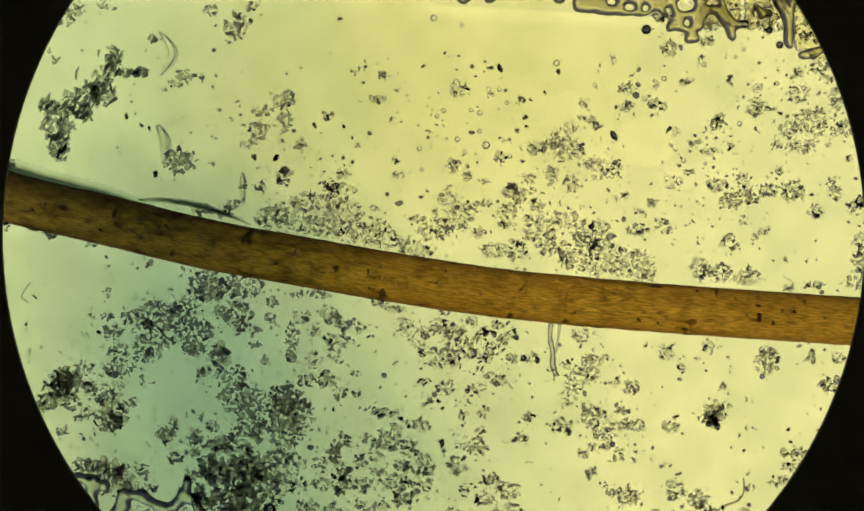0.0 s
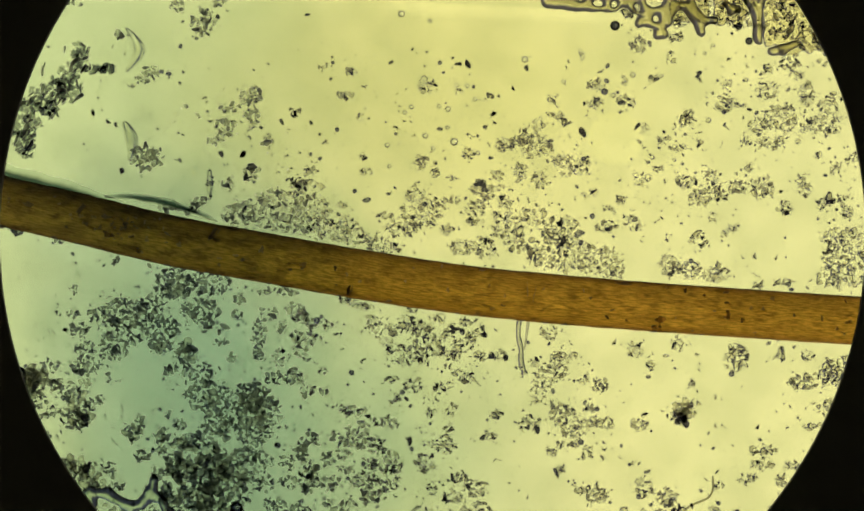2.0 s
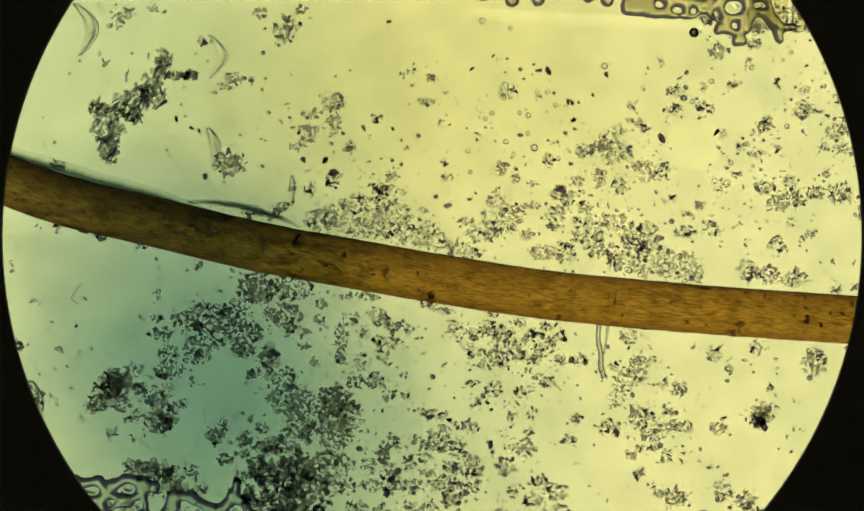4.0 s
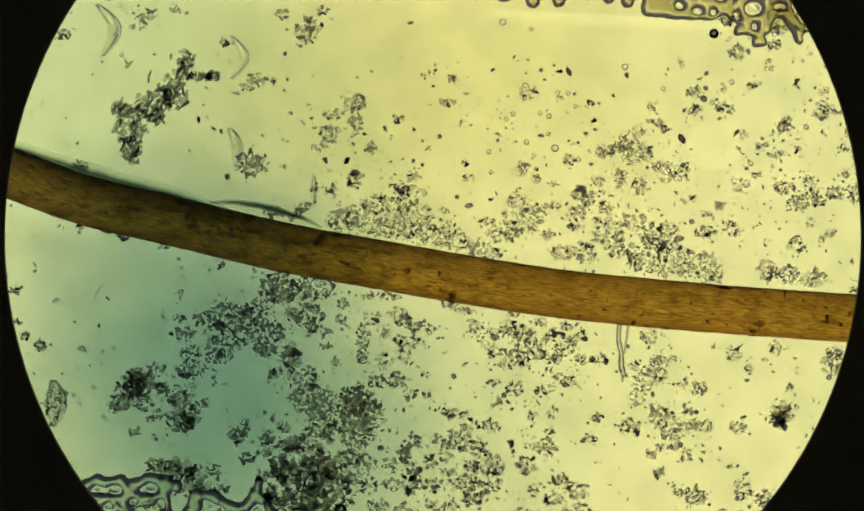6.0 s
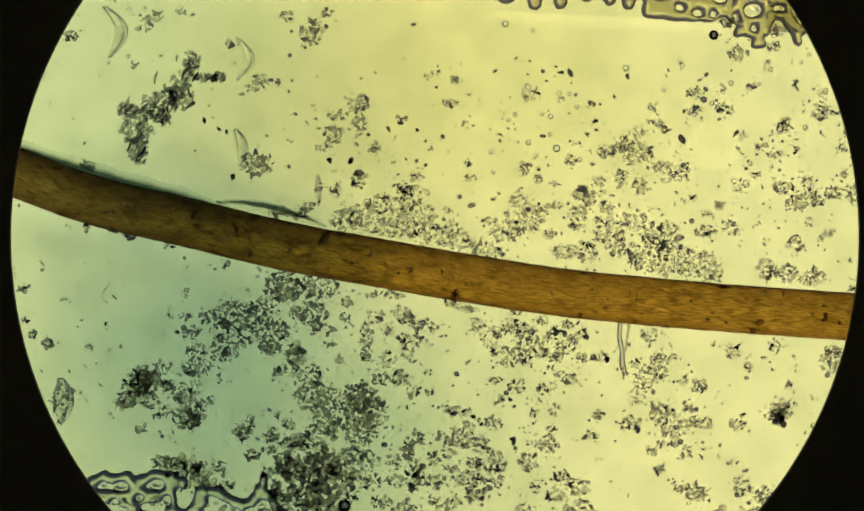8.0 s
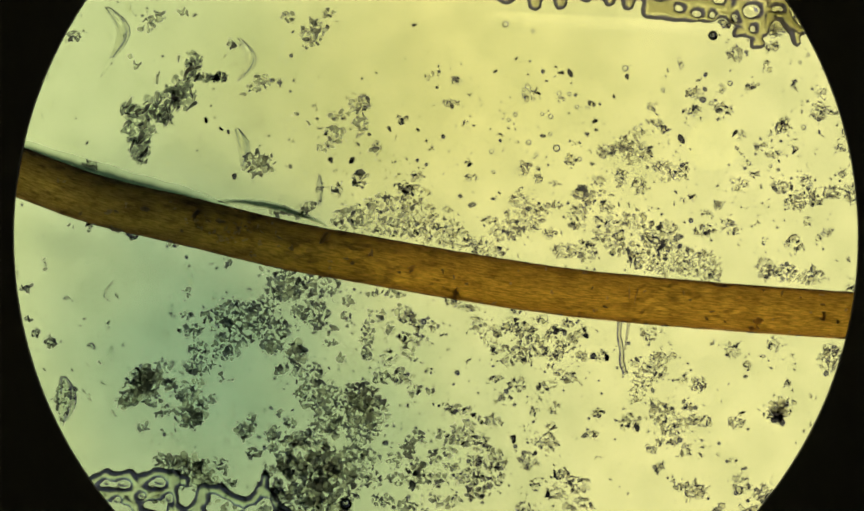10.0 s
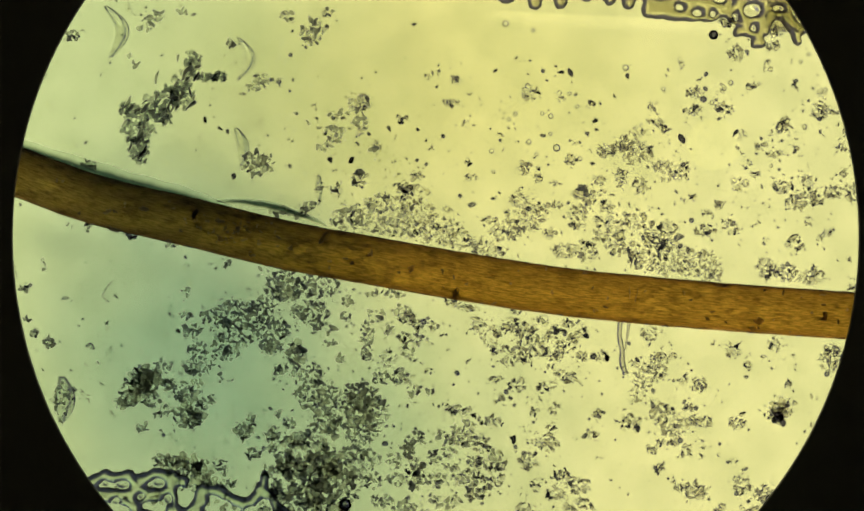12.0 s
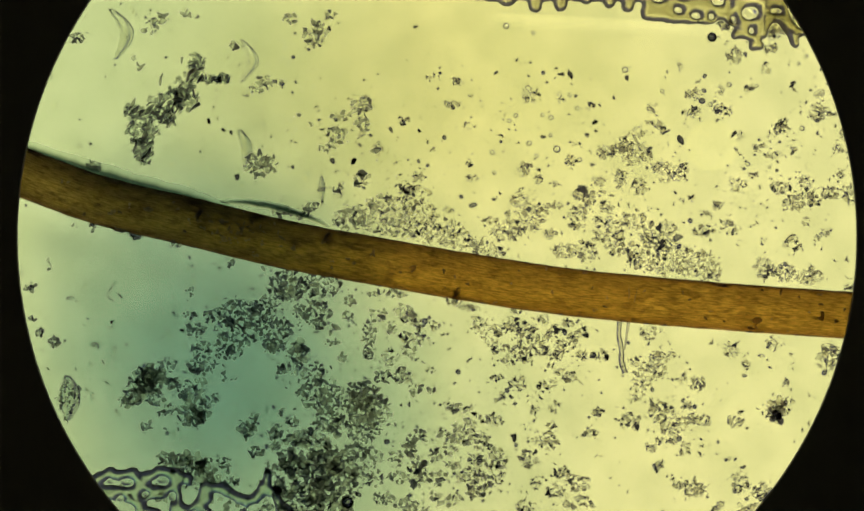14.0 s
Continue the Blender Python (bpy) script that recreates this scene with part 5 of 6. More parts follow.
def upper_tissue():
    s = Sheet(720, -90, 1640, 110)
    s.box(730, -120, 1042, -13)
    for u, r, v in ((788, 17, -18), (842, 13, -4), (889, 14, -7), (938, 9, -16), (980, 11, -10), (1014, 12, -3)):
        s.rope(r, (u, -40), (u, v))
    s.box(1040, -124, 1145, 23, 9)
    s.rope(13, (1055, 9), (1095, 14), (1131, 18))
    s.rope(14, (1135, 14), (1169, 16))
    s.rope(9, (1184, 12), (1204, 14), (1210, 25))
    s.box(1105, -104, 1204, 12, 8)
    s.rope(18, (1216, 17), (1244, 41), (1270, 19))
    s.box(1206, -94, 1314, 10, 8)
    s.rope(8, (1242, 47), (1214, 49))
    s.rope(17, (1246, 41), (1248, 45))
    s.rope(10, (1248, 53), (1259, 67))
    s.rope(8, (1268, 47), (1272, 21))
    s.rope(7, (1262, 70), (1250, 72))
    s.rope(13, (1274, 10), (1302, 16), (1316, 35), (1326, 49))
    s.rope(8, (1326, 45), (1326, 66))
    s.rope(7, (1328, 45), (1353, 44))
    s.rope(6, (1371, 16), (1383, 27), (1395, 25))
    s.rope(10, (1405, -14), (1415, 10), (1429, 33), (1431, 78))
    s.rope(10, (1443, -14), (1433, 16))
    s.rope(8, (1568, 37), (1592, 39), (1614, 59))
    for u, v, ru, rv in ((1142, 14, 8, 6), (1169, 16, 5, 5), (1245, 42, 5, 6), (1245, 9, 15, 12), (1213, 22, 6, 8), (1291, 6, 11, 6), (1108, 4, 8, 5), (1184, -14, 10, 8), (1070, -18, 12, 8), (1115, -24, 12, 9), (1324, -8, 9, 8)):
        s.cell(u, v, ru, rv)
    s.build("tissue_fragment", "olive cellular tissue sheet with round pale cells", "tissue", 17, 14, TISSUE, 0.007)
    r = Sheet(1439, 71, 1514, 119)
    r.rope(8, (1455, 101), (1473, 98), (1497, 88))
    r.build("tissue_shred", "short olive shred of tissue lying alone", "tissue", 10, 9, TISSUE, 0.007)


def lower_tissue():
    s = Sheet(538, 940, 1130, 1120)
    s.box(589, 1021, 1012, 1170, 8)
    s.rope(18, (576, 983), (581, 1005))
    s.box(542, 1021, 599, 1170, 6)
    s.box(693, 1009, 867, 1090, 10)
    s.rope(10, (569, 1022), (599, 1016))
    s.rope(17, (615, 1015), (633, 1011))
    s.rope(9, (635, 999), (647, 993), (650, 981))
    s.rope(11, (693, 1017), (713, 1011), (743, 1013))
    s.rope(11, (743, 1011), (767, 997), (777, 993), (783, 1011))
    s.rope(9, (810, 1015), (813, 1004))
    s.rope(9, (833, 1021), (853, 1024))
    s.rope(9, (897, 1036), (922, 1042))
    s.rope(11, (964, 1042), (970, 1026), (978, 1028))
    s.rope(9, (987, 1048), (1010, 1049), (1018, 1034), (1042, 1036), (1058, 1032), (1072, 1017))
    s.box(992, 1046, 1052, 1130, 8)
    s.rope(12, (1052, 1050), (1062, 1080))
    s.gap((665, 999, 9, 12))
    for u, v, ru, rv in ((640, 1011, 9, 8), (610, 1030, 11, 17), (580, 1021, 6, 5), (658, 1050, 19, 13), (710, 1028, 16, 13), (758, 1025, 17, 14), (793, 1031, 8, 6), (831, 1030, 10, 7), (907, 1046, 9, 7), (803, 1055, 13, 12), (843, 1058, 9, 8), (880, 1052, 11, 7), (945, 1056, 9, 5), (566, 1050, 13, 14), (1037, 1056, 9, 11), (708, 1075, 20, 13), (977, 1058, 10, 6), (753, 1075, 16, 10)):
        s.cell(u, v, ru, rv)
    s.cell(579, 989, 9, 11)
    s.build("tissue_fragment", "pale olive tissue strip with dark rims and cells", "tissue", 17, 12, PALE_TISSUE)
    n = Sheet(-40, 840, 540, 1120)
    n.rope(10, (-1, 896), (21, 882), (45, 872), (69, 876), (89, 872), (102, 891), (96, 911))
    n.rope(9, (14, 901), (50, 904), (96, 903))
    n.rope(10, (102, 901), (114, 878), (137, 868), (161, 872))
    n.rope(9, (104, 901), (127, 904), (158, 896))
    n.rope(10, (163, 875), (169, 916), (169, 947))
    n.rope(9, (175, 876), (190, 882), (184, 895))
    n.rope(10, (102, 906), (102, 937), (132, 947))
    n.rope(9, (40, 911), (76, 916), (102, 927))
    n.rope(8, (107, 916), (143, 911), (163, 901))
    n.rope(10, (169, 937), (199, 942), (227, 916), (227, 896))
    for u, v, ru, rv in ((76, 889, 13, 8), (45, 887, 7, 6), (143, 885, 12, 8), (64, 920, 8, 6), (110, 910, 6, 6)):
        n.cell(u, v, ru, rv)
    n.box(187, 937, 386, 1105, 12)
    n.rope(11, (168, 871), (169, 906), (177, 939))
    n.rope(8, (167, 883), (186, 888))
    n.rope(10, (177, 939), (215, 933), (221, 906))
    n.rope(10, (225, 899), (255, 899), (281, 917), (309, 925), (334, 903))
    n.rope(12, (336, 897), (353, 921), (376, 943), (396, 977))
    n.rope(8, (337, 899), (339, 873))
    n.rope(9, (396, 977), (430, 982), (463, 979), (475, 967))
    n.rope(9, (464, 981), (467, 1007))
    n.rope(10, (385, 981), (387, 1015), (404, 1033), (438, 1017))
    n.rope(11, (404, 1035), (426, 1052), (430, 1080))
    n.rope(9, (440, 1017), (460, 1038), (494, 1027), (524, 1024))
    n.rope(9, (459, 1035), (458, 1070))
    n.box(374, 1064, 536, 1120)
    n.gap((192, 914, 12, 18), (185, 903, 7, 10))
    n.gap((215, 961, 18, 17), (205, 951, 9, 10), (227, 973, 12, 11))
    n.gap((258, 937, 23, 22), (269, 947, 20, 20), (258, 961, 13, 16), (245, 931, 13, 12))
    n.gap((317, 941, 16, 12), (327, 953, 24, 17), (345, 937, 10, 22), (338, 926, 7, 11))
    n.gap((295, 981, 11, 9), (313, 999, 21, 18), (325, 1021, 25, 24), (339, 1048, 30, 30), (313, 1054, 22, 24), (362, 1060, 18, 18))
    n.gap((406, 1009, 13, 18), (426, 1004, 26, 13), (446, 1001, 14, 10))
    n.gap((449, 1048, 10, 16), (442, 1038, 10, 9))
    n.gap((374, 989, 3, 3))
    for u, v, ru, rv in ((379, 963, 9, 9), (364, 1000, 8, 10), (256, 1010, 11, 11), (223, 1033, 12, 13), (253, 1041, 7, 6), (276, 1039, 7, 7), (160, 916, 8, 9), (173, 963, 9, 14), (491, 1056, 18, 13), (528, 1047, 17, 11)):
        n.cell(u, v, ru, rv)
    n.build("tissue_fragment", "dark-rimmed network of olive strands and open cells", "tissue", 18, 12, NETWORK)


def dome(r, high, rings, material, name):
    profile = [(r * math.sin(math.pi / 2 * i / rings), high * math.cos(math.pi / 2 * i / rings)) for i in range(rings + 1)]
    v, f = turned(profile + [(0.0, 0.0)], 24)
    return mesh_of(name, v, f, material, True)


def droplets():
    clear = dome(1.0, 0.8, 7, DROPLET, "droplet")
    bubble = dome(1.0, 1.1, 8, BUBBLE, "bubble")
    for u, v, r in ((882, 264, 7), (871, 205, 5), (830, 253, 5), (761, 270, 4.5), (805, 201, 4.5), (870, 238, 4), (855, 200, 4), (925, 284, 4.5), (920, 187, 4),
                    (906, 163, 4), (787, 33, 6), (1010, 115, 6), (844, 276, 4), (793, 211, 4), (765, 308, 4), (1170, 180, 4.5), (1080, 155, 4), (1350, 90, 3.5),
                    (1335, 104, 3.5), (1240, 292, 4.5), (1280, 297, 3.5), (1342, 225, 5), (1205, 143, 5), (1257, 145, 3.5), (1410, 152, 4), (838, 46, 4)):
        ob = thing("droplet", "tiny round clear droplet with a dark rim", "droplet", at(u, v), clear, "droplets on the slide")
        ob.scale = (r / 1000,) * 3
        SPECIMEN.append(ob)
    for u, v, r in ((1173, 54, 9), (814, 966, 10), (1222, 1022, 10), (1086, 1016, 9), (489, 926, 12), (520, 993, 12), (1396, 55, 7), (1415, 82, 7), (1228, 1045, 10), (1545, 82, 6)):
        ob = thing("air_bubble", "small dark round air bubble on the slide", "bubble", at(u, v), bubble, "air bubbles on the slide")
        ob.scale = (r / 1000,) * 3
        SPECIMEN.append(ob)


def flake(u, v, tall, wide, bend, turn, label):
    """A thin curled flake: a crescent with folds along it."""
    rows, cols, verts, faces = 22, 9, [], []
    for i in range(rows):
        t = i / (rows - 1)
        w = wide * math.sin(math.pi * (0.06 + 0.88 * t)) ** 0.7
        mid = bend * math.sin(math.pi * t)
        for c in range(cols):
            q = c / (cols - 1) - 0.5
            z = 3.4 + 3.0 * math.sin(q * 9 + 2 * t) + 5 * q * q + 1.2 * noise.noise((t * 5, q * 4, u * 0.1))
            verts.append(((mid + q * w) / 1000, tall * (0.5 - t) / 1000, max(z, 0.4) / 1000))
    top = len(verts)
    verts += [(x, y, 0.0) for x, y, z in verts]
    for i in range(rows - 1):
        for c in range(cols - 1):
            a, b = i * cols + c, (i + 1) * cols + c
            faces += [(a, b, b + 1, a + 1), (top + a, top + a + 1, top + b + 1, top + b)]
    edge = [c for c in range(cols)] + [i * cols + cols - 1 for i in range(1, rows)] + [(rows - 1) * cols + c for c in range(cols - 2, -1, -1)] + [i * cols for i in range(rows - 2, 0, -1)]
    for a, b in zip(edge, edge[1:] + edge[:1]):
        faces.append((a, b, top + b, top + a))
    ob = thing("skin_flake", label, "flake", at(u, v), mesh_of("skin_flake", verts, faces, FLAKE, True))
    ob.rotation_euler = (0, 0, math.radians(turn))
    SPECIMEN.append(ob)


def strand(name, label, points, r0, r1, material):
    """A thin thread lying along the points."""
    pts = [at(u, v) for u, v in points]
    fine = []
    for i in range(len(pts) - 1):
        a, b, c, d = pts[max(i - 1, 0)], pts[i], pts[i + 1], pts[min(i + 2, len(pts) - 1)]
        for k in range(8):
            t = k / 8
            fine.append(0.5 * (2 * b + (c - a) * t + (2 * a - 5 * b + 4 * c - d) * t * t + (3 * b - a - 3 * c + d) * t**3))
    fine.append(pts[-1])
    base, seg, verts, faces = pts[0].copy(), 10, [], []
    for i, p in enumerate(fine):
        way = (fine[min(i + 1, len(fine) - 1)] - fine[max(i - 1, 0)]).normalized()
        side = Vector((-way.y, way.x, 0))
        r = (r0 + (r1 - r0) * i / (len(fine) - 1)) * (1 + 0.25 * noise.noise((i * 0.4, r0, 2.0))) / 1000
        for k in range(seg):
            a = 2 * math.pi * k / seg
            verts.append(p - base + side * (r * math.cos(a)) + Vector((0, 0, r * (1 + math.sin(a)))))
    n = len(fine)
    for i in range(n - 1):
        for k in range(seg):
            j = (k + 1) % seg
            faces.append((i * seg + k, i * seg + j, (i + 1) * seg + j, (i + 1) * seg + k))
    faces += [tuple(range(seg))[::-1], tuple((n - 1) * seg + k for k in range(seg))]
    SPECIMEN.append(thing(name, label, "fibre", base, mesh_of(name, verts, faces, material, True)))


def meniscus(u0, u1, wide, high, side, label):
    """A rim of dried medium drawn up along the hair."""
    us = np.linspace(u0, u1, 90)
    verts, faces, k = [], [], 14
    base = at(us[0], hair_middle(us[0])[0])
    for i, u in enumerate(us):
        v, slope = hair_middle(u)
        out = Vector((slope, 1.0, 0)).normalized() * side
        taper = math.sin(math.pi * i / 89) ** 0.7
        w = wide * taper * (0.9 + 0.16 * noise.noise((u * 0.02, 7.0, side)) + 0.12 * noise.noise((u * 0.09, 3.0, side))) / 1000
        r = hair_radius(u)
        inner = 0.001 + (0.010 + 0.005 * noise.noise((u * 0.03, 1.0, side))) * taper
        for c in range(k):
            d = (w + inner) * c / (k - 1) - inner
            rise = max(0.0, 1 - d / max(w, 1e-6)) ** 1.6 if d > 0 else 1 + 0.85 * d / inner
            verts.append(tuple(at(u, v, max(0.0003, high / 1000 * taper * rise)) + out * (r + d) - base))
        verts.append(tuple(at(u, v, 0.0) + out * (r + w) - base))
        verts.append(tuple(at(u, v, 0.0) + out * (r - inner) - base))
    m = k + 2
    for i in range(89):
        for c in range(m):
            d = (c + 1) % m
            faces.append((i * m + c, i * m + d, (i + 1) * m + d, (i + 1) * m + c))
    faces += [tuple(range(m))[::-1], tuple(89 * m + c for c in range(m))]
    if side > 0:
        faces = [f[::-1] for f in faces]
    SPECIMEN.append(thing("medium_rim", label, "film", base, mesh_of("medium_rim", verts, faces, MENISCUS, True)))


def ridge(u0, u1, away, wide, high, label):
    """A dried drop drawn out into an arch that leaves the hair and meets it again."""
    us, k = np.linspace(u0, u1, 70), 9
    verts, faces = [], []
    base = at(u0, hair_middle(u0)[0])
    for i, u in enumerate(us):
        v, slope = hair_middle(u)
        out, t = Vector((slope, 1.0, 0)).normalized(), i / 69
        taper = math.sin(math.pi * (0.02 + 0.96 * t)) ** 0.6
        middle = hair_radius(u) + (4 + away * math.sin(math.pi * t) ** 0.9 * (1.0 + 0.12 * noise.noise((u * 0.03, 2.0, 8.0)))) / 1000
        half = wide * taper * (1.0 + 0.3 * noise.noise((u * 0.025, 5.0, 1.0)) + 0.2 * noise.noise((u * 0.12, 5.0, 4.0))) / 1000
        for c in range(k):
            q = 2 * c / (k - 1) - 1
            verts.append(tuple(at(u, v, 0.0003 + high / 1000 * taper * (1 - q * q) ** 1.5) + out * (middle + half * q) - base))
        verts.append(tuple(at(u, v, 0.0) + out * (middle + half) - base))
        verts.append(tuple(at(u, v, 0.0) + out * (middle - half) - base))
    m = k + 2
    for i in range(69):
        for c in range(m):
            d = (c + 1) % m
            faces.append((i * m + d, i * m + c, (i + 1) * m + c, (i + 1) * m + d))
    faces += [tuple(range(m)), tuple(69 * m + c for c in range(m))[::-1]]
    SPECIMEN.append(thing("medium_rim", label, "film", base, mesh_of("medium_rim", verts, faces, MENISCUS, True)))


def dust():
    """Countless fine specks between the clumps."""
    verts, faces = [], []
    homes = [(o.location.x, o.location.y, len(o.children)) for o in SPECIMEN if o.name.startswith("debris_clump")]
    weights = [h[2] for h in homes]

    bare = at(1174, 258)

    def one(x, y, r):
        if math.hypot(x - bare.x, y - bare.y) < 0.046:
            return
        b, k, spin = len(verts), rnd.randint(4, 6), rnd.uniform(0, 6)
        long = rnd.uniform(0.5, 1.0)
        for z, g in ((0.0, 0.8), (0.5, 1.0), (1.0, 0.5)):
            for i in range(k):
                a = spin + 2 * math.pi * i / k
                p, q = g * r * math.cos(a), g * r * long * math.sin(a)
                verts.append((x + p * math.cos(spin * 3) - q * math.sin(spin * 3), y + p * math.sin(spin * 3) + q * math.cos(spin * 3), z * r * 1.2))
        for ring in (0, 1):
            for i in range(k):
                j = (i + 1) % k
                faces.append((b + ring * k + i, b + ring * k + j, b + (ring + 1) * k + j, b + (ring + 1) * k + i))
        faces.append(tuple(b + i for i in range(k))[::-1])
        faces.append(tuple(b + 2 * k + i for i in range(k)))

    for x, y, _ in rnd.choices(homes, weights, k=1500):
        one(x + rnd.gauss(0, 0.035), y + rnd.gauss(0, 0.03), math.exp(rnd.gauss(math.log(0.0021), 0.42)))
    for _ in range(260):
        p = at(rnd.uniform(330, 1750), rnd.uniform(90, 380) if rnd.random() < 0.72 else rnd.uniform(600, 1050))
        one(p.x, p.y, math.exp(rnd.gauss(math.log(0.0023), 0.45)))
    for _ in range(90):
        p = at(rnd.uniform(-150, 400), rnd.uniform(-20, 820))
        one(p.x, p.y, math.exp(rnd.gauss(math.log(0.002), 0.4)))
    SPECIMEN.append(thing("fine_dust", "fine grey specks scattered over the slide", "dust", (0, 0, 0), mesh_of("fine_dust", verts, faces, GREY_GRAIN), kind="stuff"))


def loose_grit():
    """Bent splinters and chips, strewn between and around the clumps."""
    verts, faces = [], []
    homes = [(o.location.x, o.location.y, len(o.children)) for o in SPECIMEN if o.name.startswith("debris_clump")]
    spots = [(x + rnd.gauss(0, 0.026), y + rnd.gauss(0, 0.022)) for x, y, _ in rnd.choices(homes, [h[2] for h in homes], k=1100)]
    spots += [tuple(at(rnd.uniform(380, 1700), rnd.uniform(120, 380)).xy) for _ in range(120)]
    spots += [tuple(at(rnd.uniform(300, 1600), rnd.uniform(560, 1050)).xy) for _ in range(50)]
    for x, y in spots:
        u, v = x * 1000 + 784, 464 - y * 1000
        if abs(v - hair_middle(min(max(u, -600), 2100))[0]) < 52:
            continue
        shape, fold = rnd.choice(SHAPES[8:])
        r = math.exp(rnd.gauss(math.log(0.0031), 0.35))
        m = Matrix.Translation((x, y, 0.0005)) @ pose(0, 0, 0, rnd.uniform(-10, 10), rnd.uniform(-10, 10), rnd.uniform(0, 360)) @ Matrix.Diagonal((r, r * rnd.uniform(0.7, 1.1), r * 0.8, 1))
        b = len(verts)
        verts += [tuple(m @ Vector(p)) for p in shape]
        faces += [tuple(b + i for i in q) for q in fold]
    SPECIMEN.append(thing("loose_grit", "small grey splinters and chips strewn over the slide", "grit", (0, 0, 0), mesh_of("loose_grit", verts, faces, GREY_GRAIN), kind="stuff"))


def ripples():
    """Shallow drops and ripples of the dried medium, where few grains lie."""
    verts, faces = [], []
    for i in range(170):
        u, v = rnd.uniform(-170, 430), rnd.uniform(-10, 330) if i % 2 else rnd.uniform(470, 880)
        if abs(v - hair_middle(u)[0]) < 75:
            continue
        r, long, turn = rnd.uniform(1.8, 5.0) / 1000, rnd.uniform(1.0, 2.6), rnd.gauss(1.5, 0.35)
        p, b, k = at(u, v), len(verts), 8
        for ring, (g, z) in enumerate(((1.0, 0.0), (0.8, 0.16), (0.45, 0.3))):
            for c in range(k):
                a = 2 * math.pi * c / k
                x, y = g * r * long * math.cos(a), g * r * math.sin(a)
                verts.append((p.x + x * math.cos(turn) - y * math.sin(turn), p.y + x * math.sin(turn) + y * math.cos(turn), 0.0004 + z * r))
            if ring:
                faces += [(b + (ring - 1) * k + c, b + (ring - 1) * k + (c + 1) % k, b + ring * k + (c + 1) % k, b + ring * k + c) for c in range(k)]
        faces.append(tuple(b + 2 * k + c for c in range(k)))
        faces.append(tuple(b + c for c in range(k))[::-1])
    SPECIMEN.append(thing("medium_ripples", "shallow clear ripples in the dried film", "ripples", (0, 0, 0), mesh_of("medium_ripples", verts, faces, RIPPLE, True), kind="stuff"))


def crumpled_film():
    """The wrinkled matter between the arms of the upper tissue."""
    w = Sheet(1250, -90, 1660, 110)
    w.box(1272, -110, 1345, 38, 10)
    w.box(1352, -110, 1412, 42, 10)
    w.box(1440, -110, 1640, 70, 12)
    w.rope(16, (1462, 70), (1500, 84), (1580, 82), (1612, 78))
    w.rope(12, (1490, 104), (1500, 92))
    for u, v, r in ((1282, 44, 9), (1305, 40, 11), (1330, 44, 8), (1362, 46, 9), (1392, 48, 10), (1450, 84, 8), (1470, 92, 9), (1520, 98, 8), (1548, 92, 9), (1590, 94, 8), (1620, 88, 9)):
        w.rope(r, (u, v - 12), (u + 2, v))
    film = w.build("crumpled_tissue", "crumpled wrinkled olive film of torn tissue", "tissue", 6, 5, WRINKLED)
    folds = [mesh_of("fold", v, f, TISSUE, True) for v, f in SHAPES[12:22]]
    for u, v, k in ((1290, 14, 12), (1322, 6, 10), (1370, 18, 14), (1392, 28, 12), (1462, 40, 13), (1490, 62, 16), (1478, 10, 12), (1520, 34, 14), (1545, 14, 12),
                    (1558, 62, 17), (1582, 40, 14), (1600, 74, 12), (1612, 28, 12), (1532, 74, 12), (1504, 86, 10)):
        m = Matrix.Translation(at(u, v, 0.0045) - film.location) @ pose(0, 0, 0, 0, 0, rnd.uniform(0, 360)) @ Matrix.Diagonal((k / 1000, k / 1000, k / 1600, 1))
        piece("fold", rnd.choice(folds), film, m, "thick dark olive fold")
    heap(1385, 30, 48, 26, 0, 30, 0.15, 7)
    heap(1460, 45, 34, 30, 0, 20, 0.2, 7)
    heap(1510, 60, 40, 24, 0, 20, 0.25, 7)
    heap(1560, 70, 34, 20, 0, 14, 0.25, 7)
    heap(1290, 45, 16, 14, 0, 16, 0.2, 6)
    heap(1205, 28, 22, 8, 0, 10, 0.15, 6)
    heap(1280, 75, 14, 7, 0, 8, 0.6, 6)
    heap(1340, 20, 20, 12, 0, 14, 0.3, 6)
    heap(1440, 0, 50, 14, 0, 14, 0.2, 7)
    heap(1400, 50, 24, 7, 0, 16, 0.5, 7)
    heap(1500, 15, 50, 26, 0, 24, 0.2, 6.5)
    heap(1570, 35, 46, 32, 0, 26, 0.2, 6.5)
    heap(1610, 78, 24, 14, 0, 24, 0.35, 6)
    heap(1530, 88, 30, 9, 0, 22, 0.45, 6)
    heap(1630, 20, 30, 30, 0, 16, 0.2, 6.5)


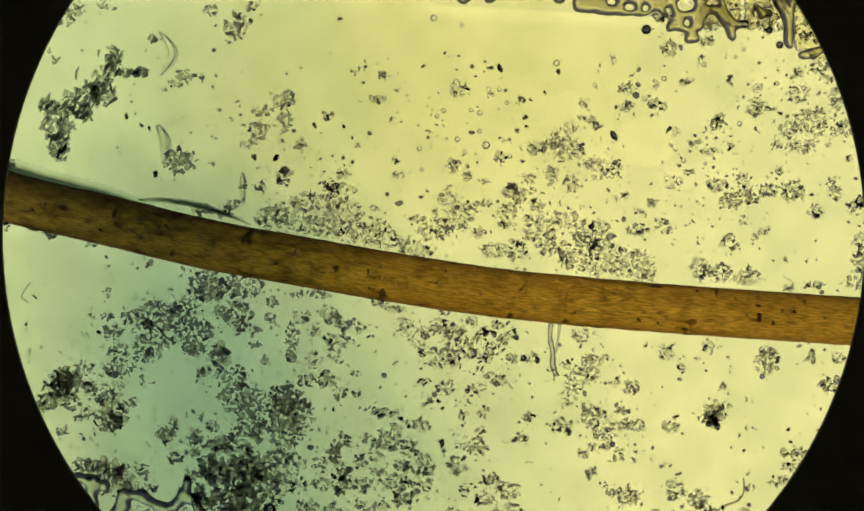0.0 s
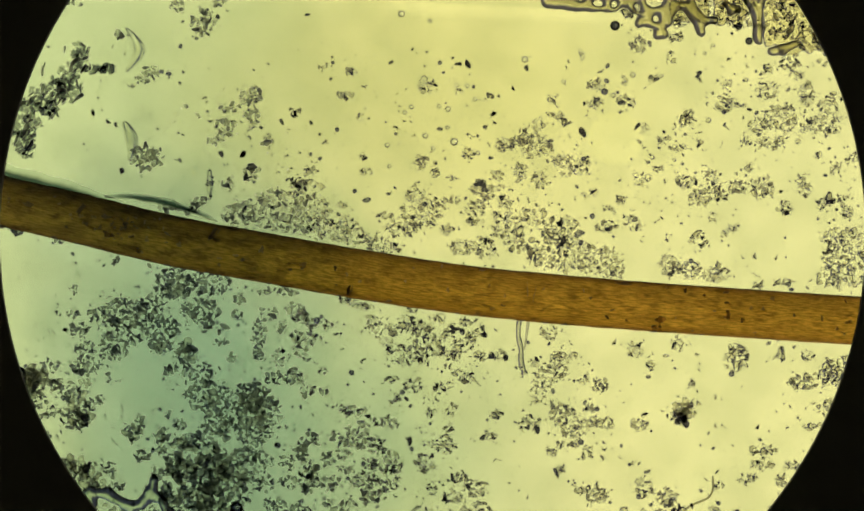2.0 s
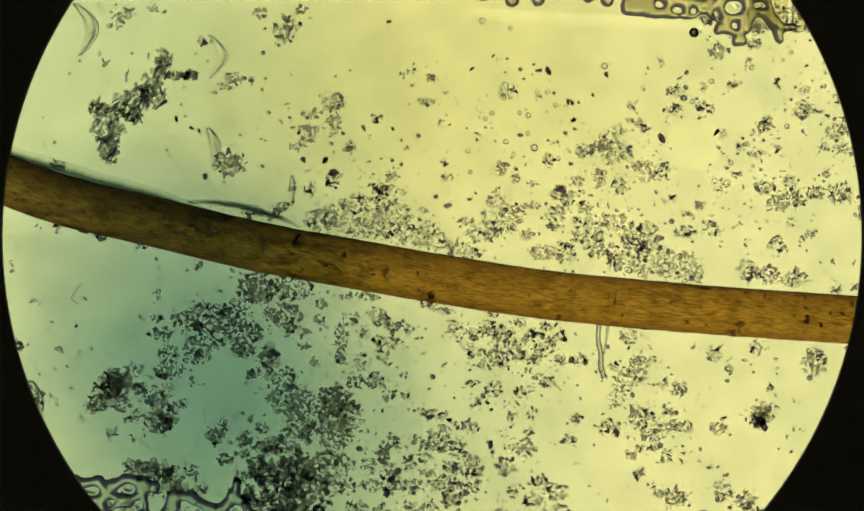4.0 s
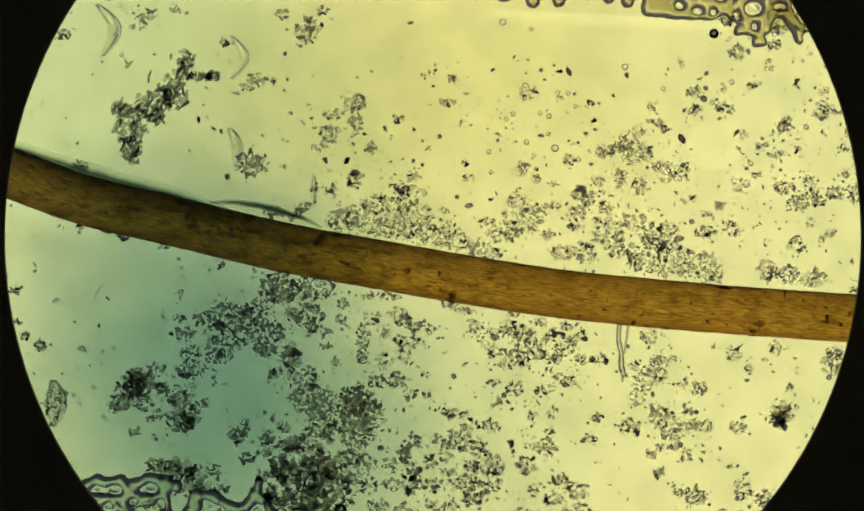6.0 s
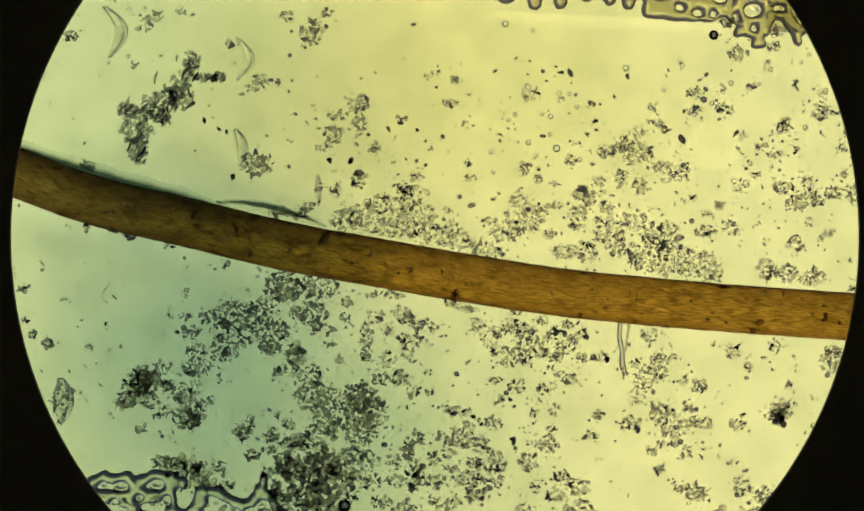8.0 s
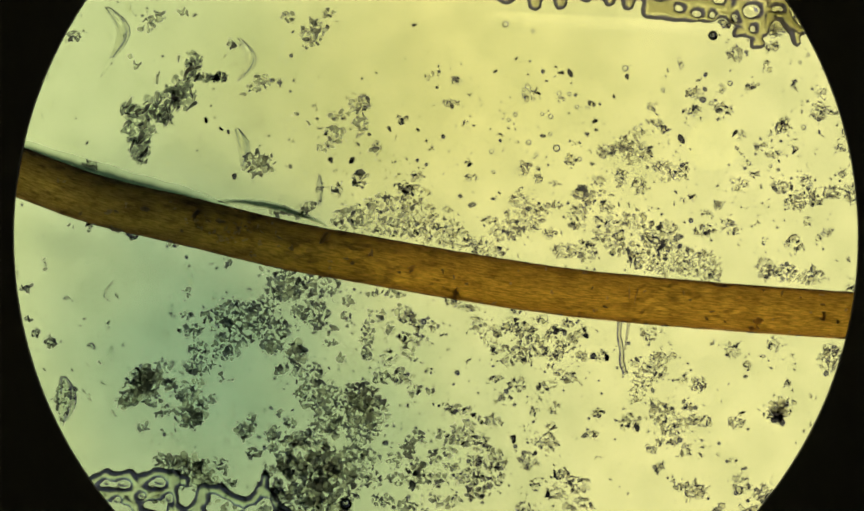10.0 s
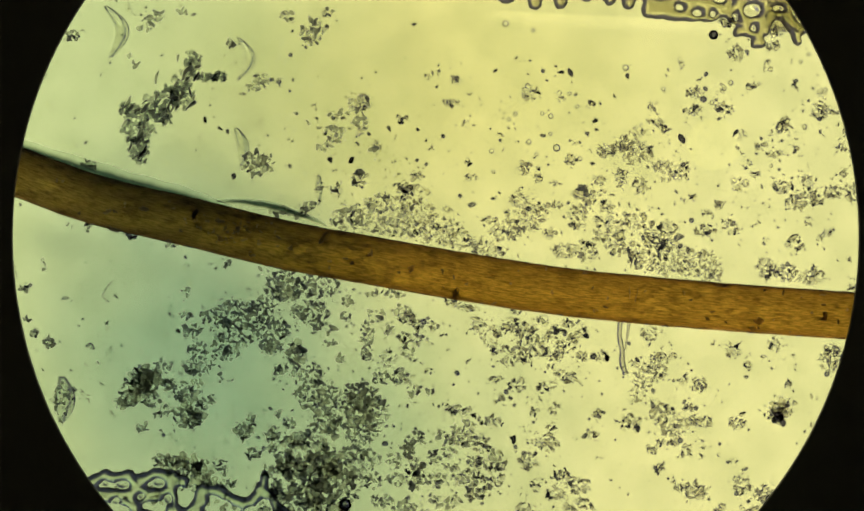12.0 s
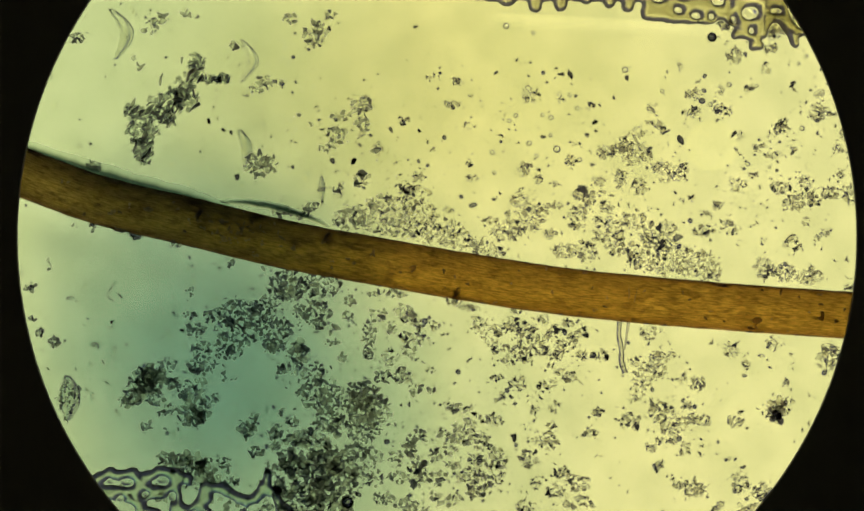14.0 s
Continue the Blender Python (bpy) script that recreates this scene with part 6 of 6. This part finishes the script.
microscope()
slide()
hair()
dark_chunk()
upper_left_debris()
upper_middle_debris()
upper_right_debris()
far_right_debris()
lower_left_debris()
brown_masses()
lower_middle_debris()
network_debris()
further_debris()
lower_right_debris()
crumpled_film()
upper_tissue()
lower_tissue()
droplets()
flake(291, 98, 78, 20, 22, 0, "curled pale translucent flake with folded edges")
flake(50, 48, 95, 26, 26, 6, "curled pale translucent flake with folded edges")
flake(292, 262, 70, 22, 8, 8, "curled pale translucent flake with folded edges")
flake(-36, 730, 84, 34, 8, 0, "crumpled pale flake near some loose specks")
flake(441, 342, 56, 12, 0, 0, "narrow spindle-shaped bluish flake")
strand("fibre", "short pale forked fibre beside the hair", [(1000, 584), (998, 612), (1003, 640), (1003, 662), (1010, 684)], 4.2, 5.5, FIBRE)
heap(16, 296, 13, 6, -8, 9, 0.95, 7.5)
strand("fibre", "short pale forked fibre beside the hair", [(1016, 588), (1014, 606), (1009, 640)], 3, 1.5, FIBRE)
strand("fibre", "thin hooked olive fibre among the grains", [(1288, 938), (1312, 920), (1340, 908), (1350, 890), (1349, 868)], 2.2, 1.6, TISSUE)
strand("fibre", "thin wavy pale fibre on bare glass", [(56, 512), (44, 528), (40, 540), (52, 550)], 1.6, 1.2, FIBRE)
flake(16, 634, 18, 10, 4, 60, "tiny pale translucent flake on bare glass")
flake(-30, 545, 16, 7, 3, 100, "tiny pale translucent flake on bare glass")
meniscus(-200, 275, 24, 12, 1, "dark blue-green rim of medium along the hair")
ridge(240, 446, 15, 7.5, 9, "dark blue-green arch of dried medium beside the hair")
dust()
loose_grit()
ripples()


def motions():
    """The stage carries the slide, and all that lies on it, under the still lens."""
    for ob in SPECIMEN:
        rest = ob.matrix_basis.copy()
        walk(ob, [(t, Matrix.Translation((u / 1000, -v / 1000, 0)) @ rest) for t, u, v in STAGE])
    for ob in TUBE:
        rest = ob.matrix_basis.copy()
        walk(ob, [(t, Matrix.Translation((0, 0, 1.4 * max(0.0, 1 - m))) @ rest) for t, m, _ in HELD])
    for ob in SLIDING_SHADE:
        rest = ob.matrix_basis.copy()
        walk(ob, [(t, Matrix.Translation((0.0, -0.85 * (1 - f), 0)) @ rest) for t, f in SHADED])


motions()
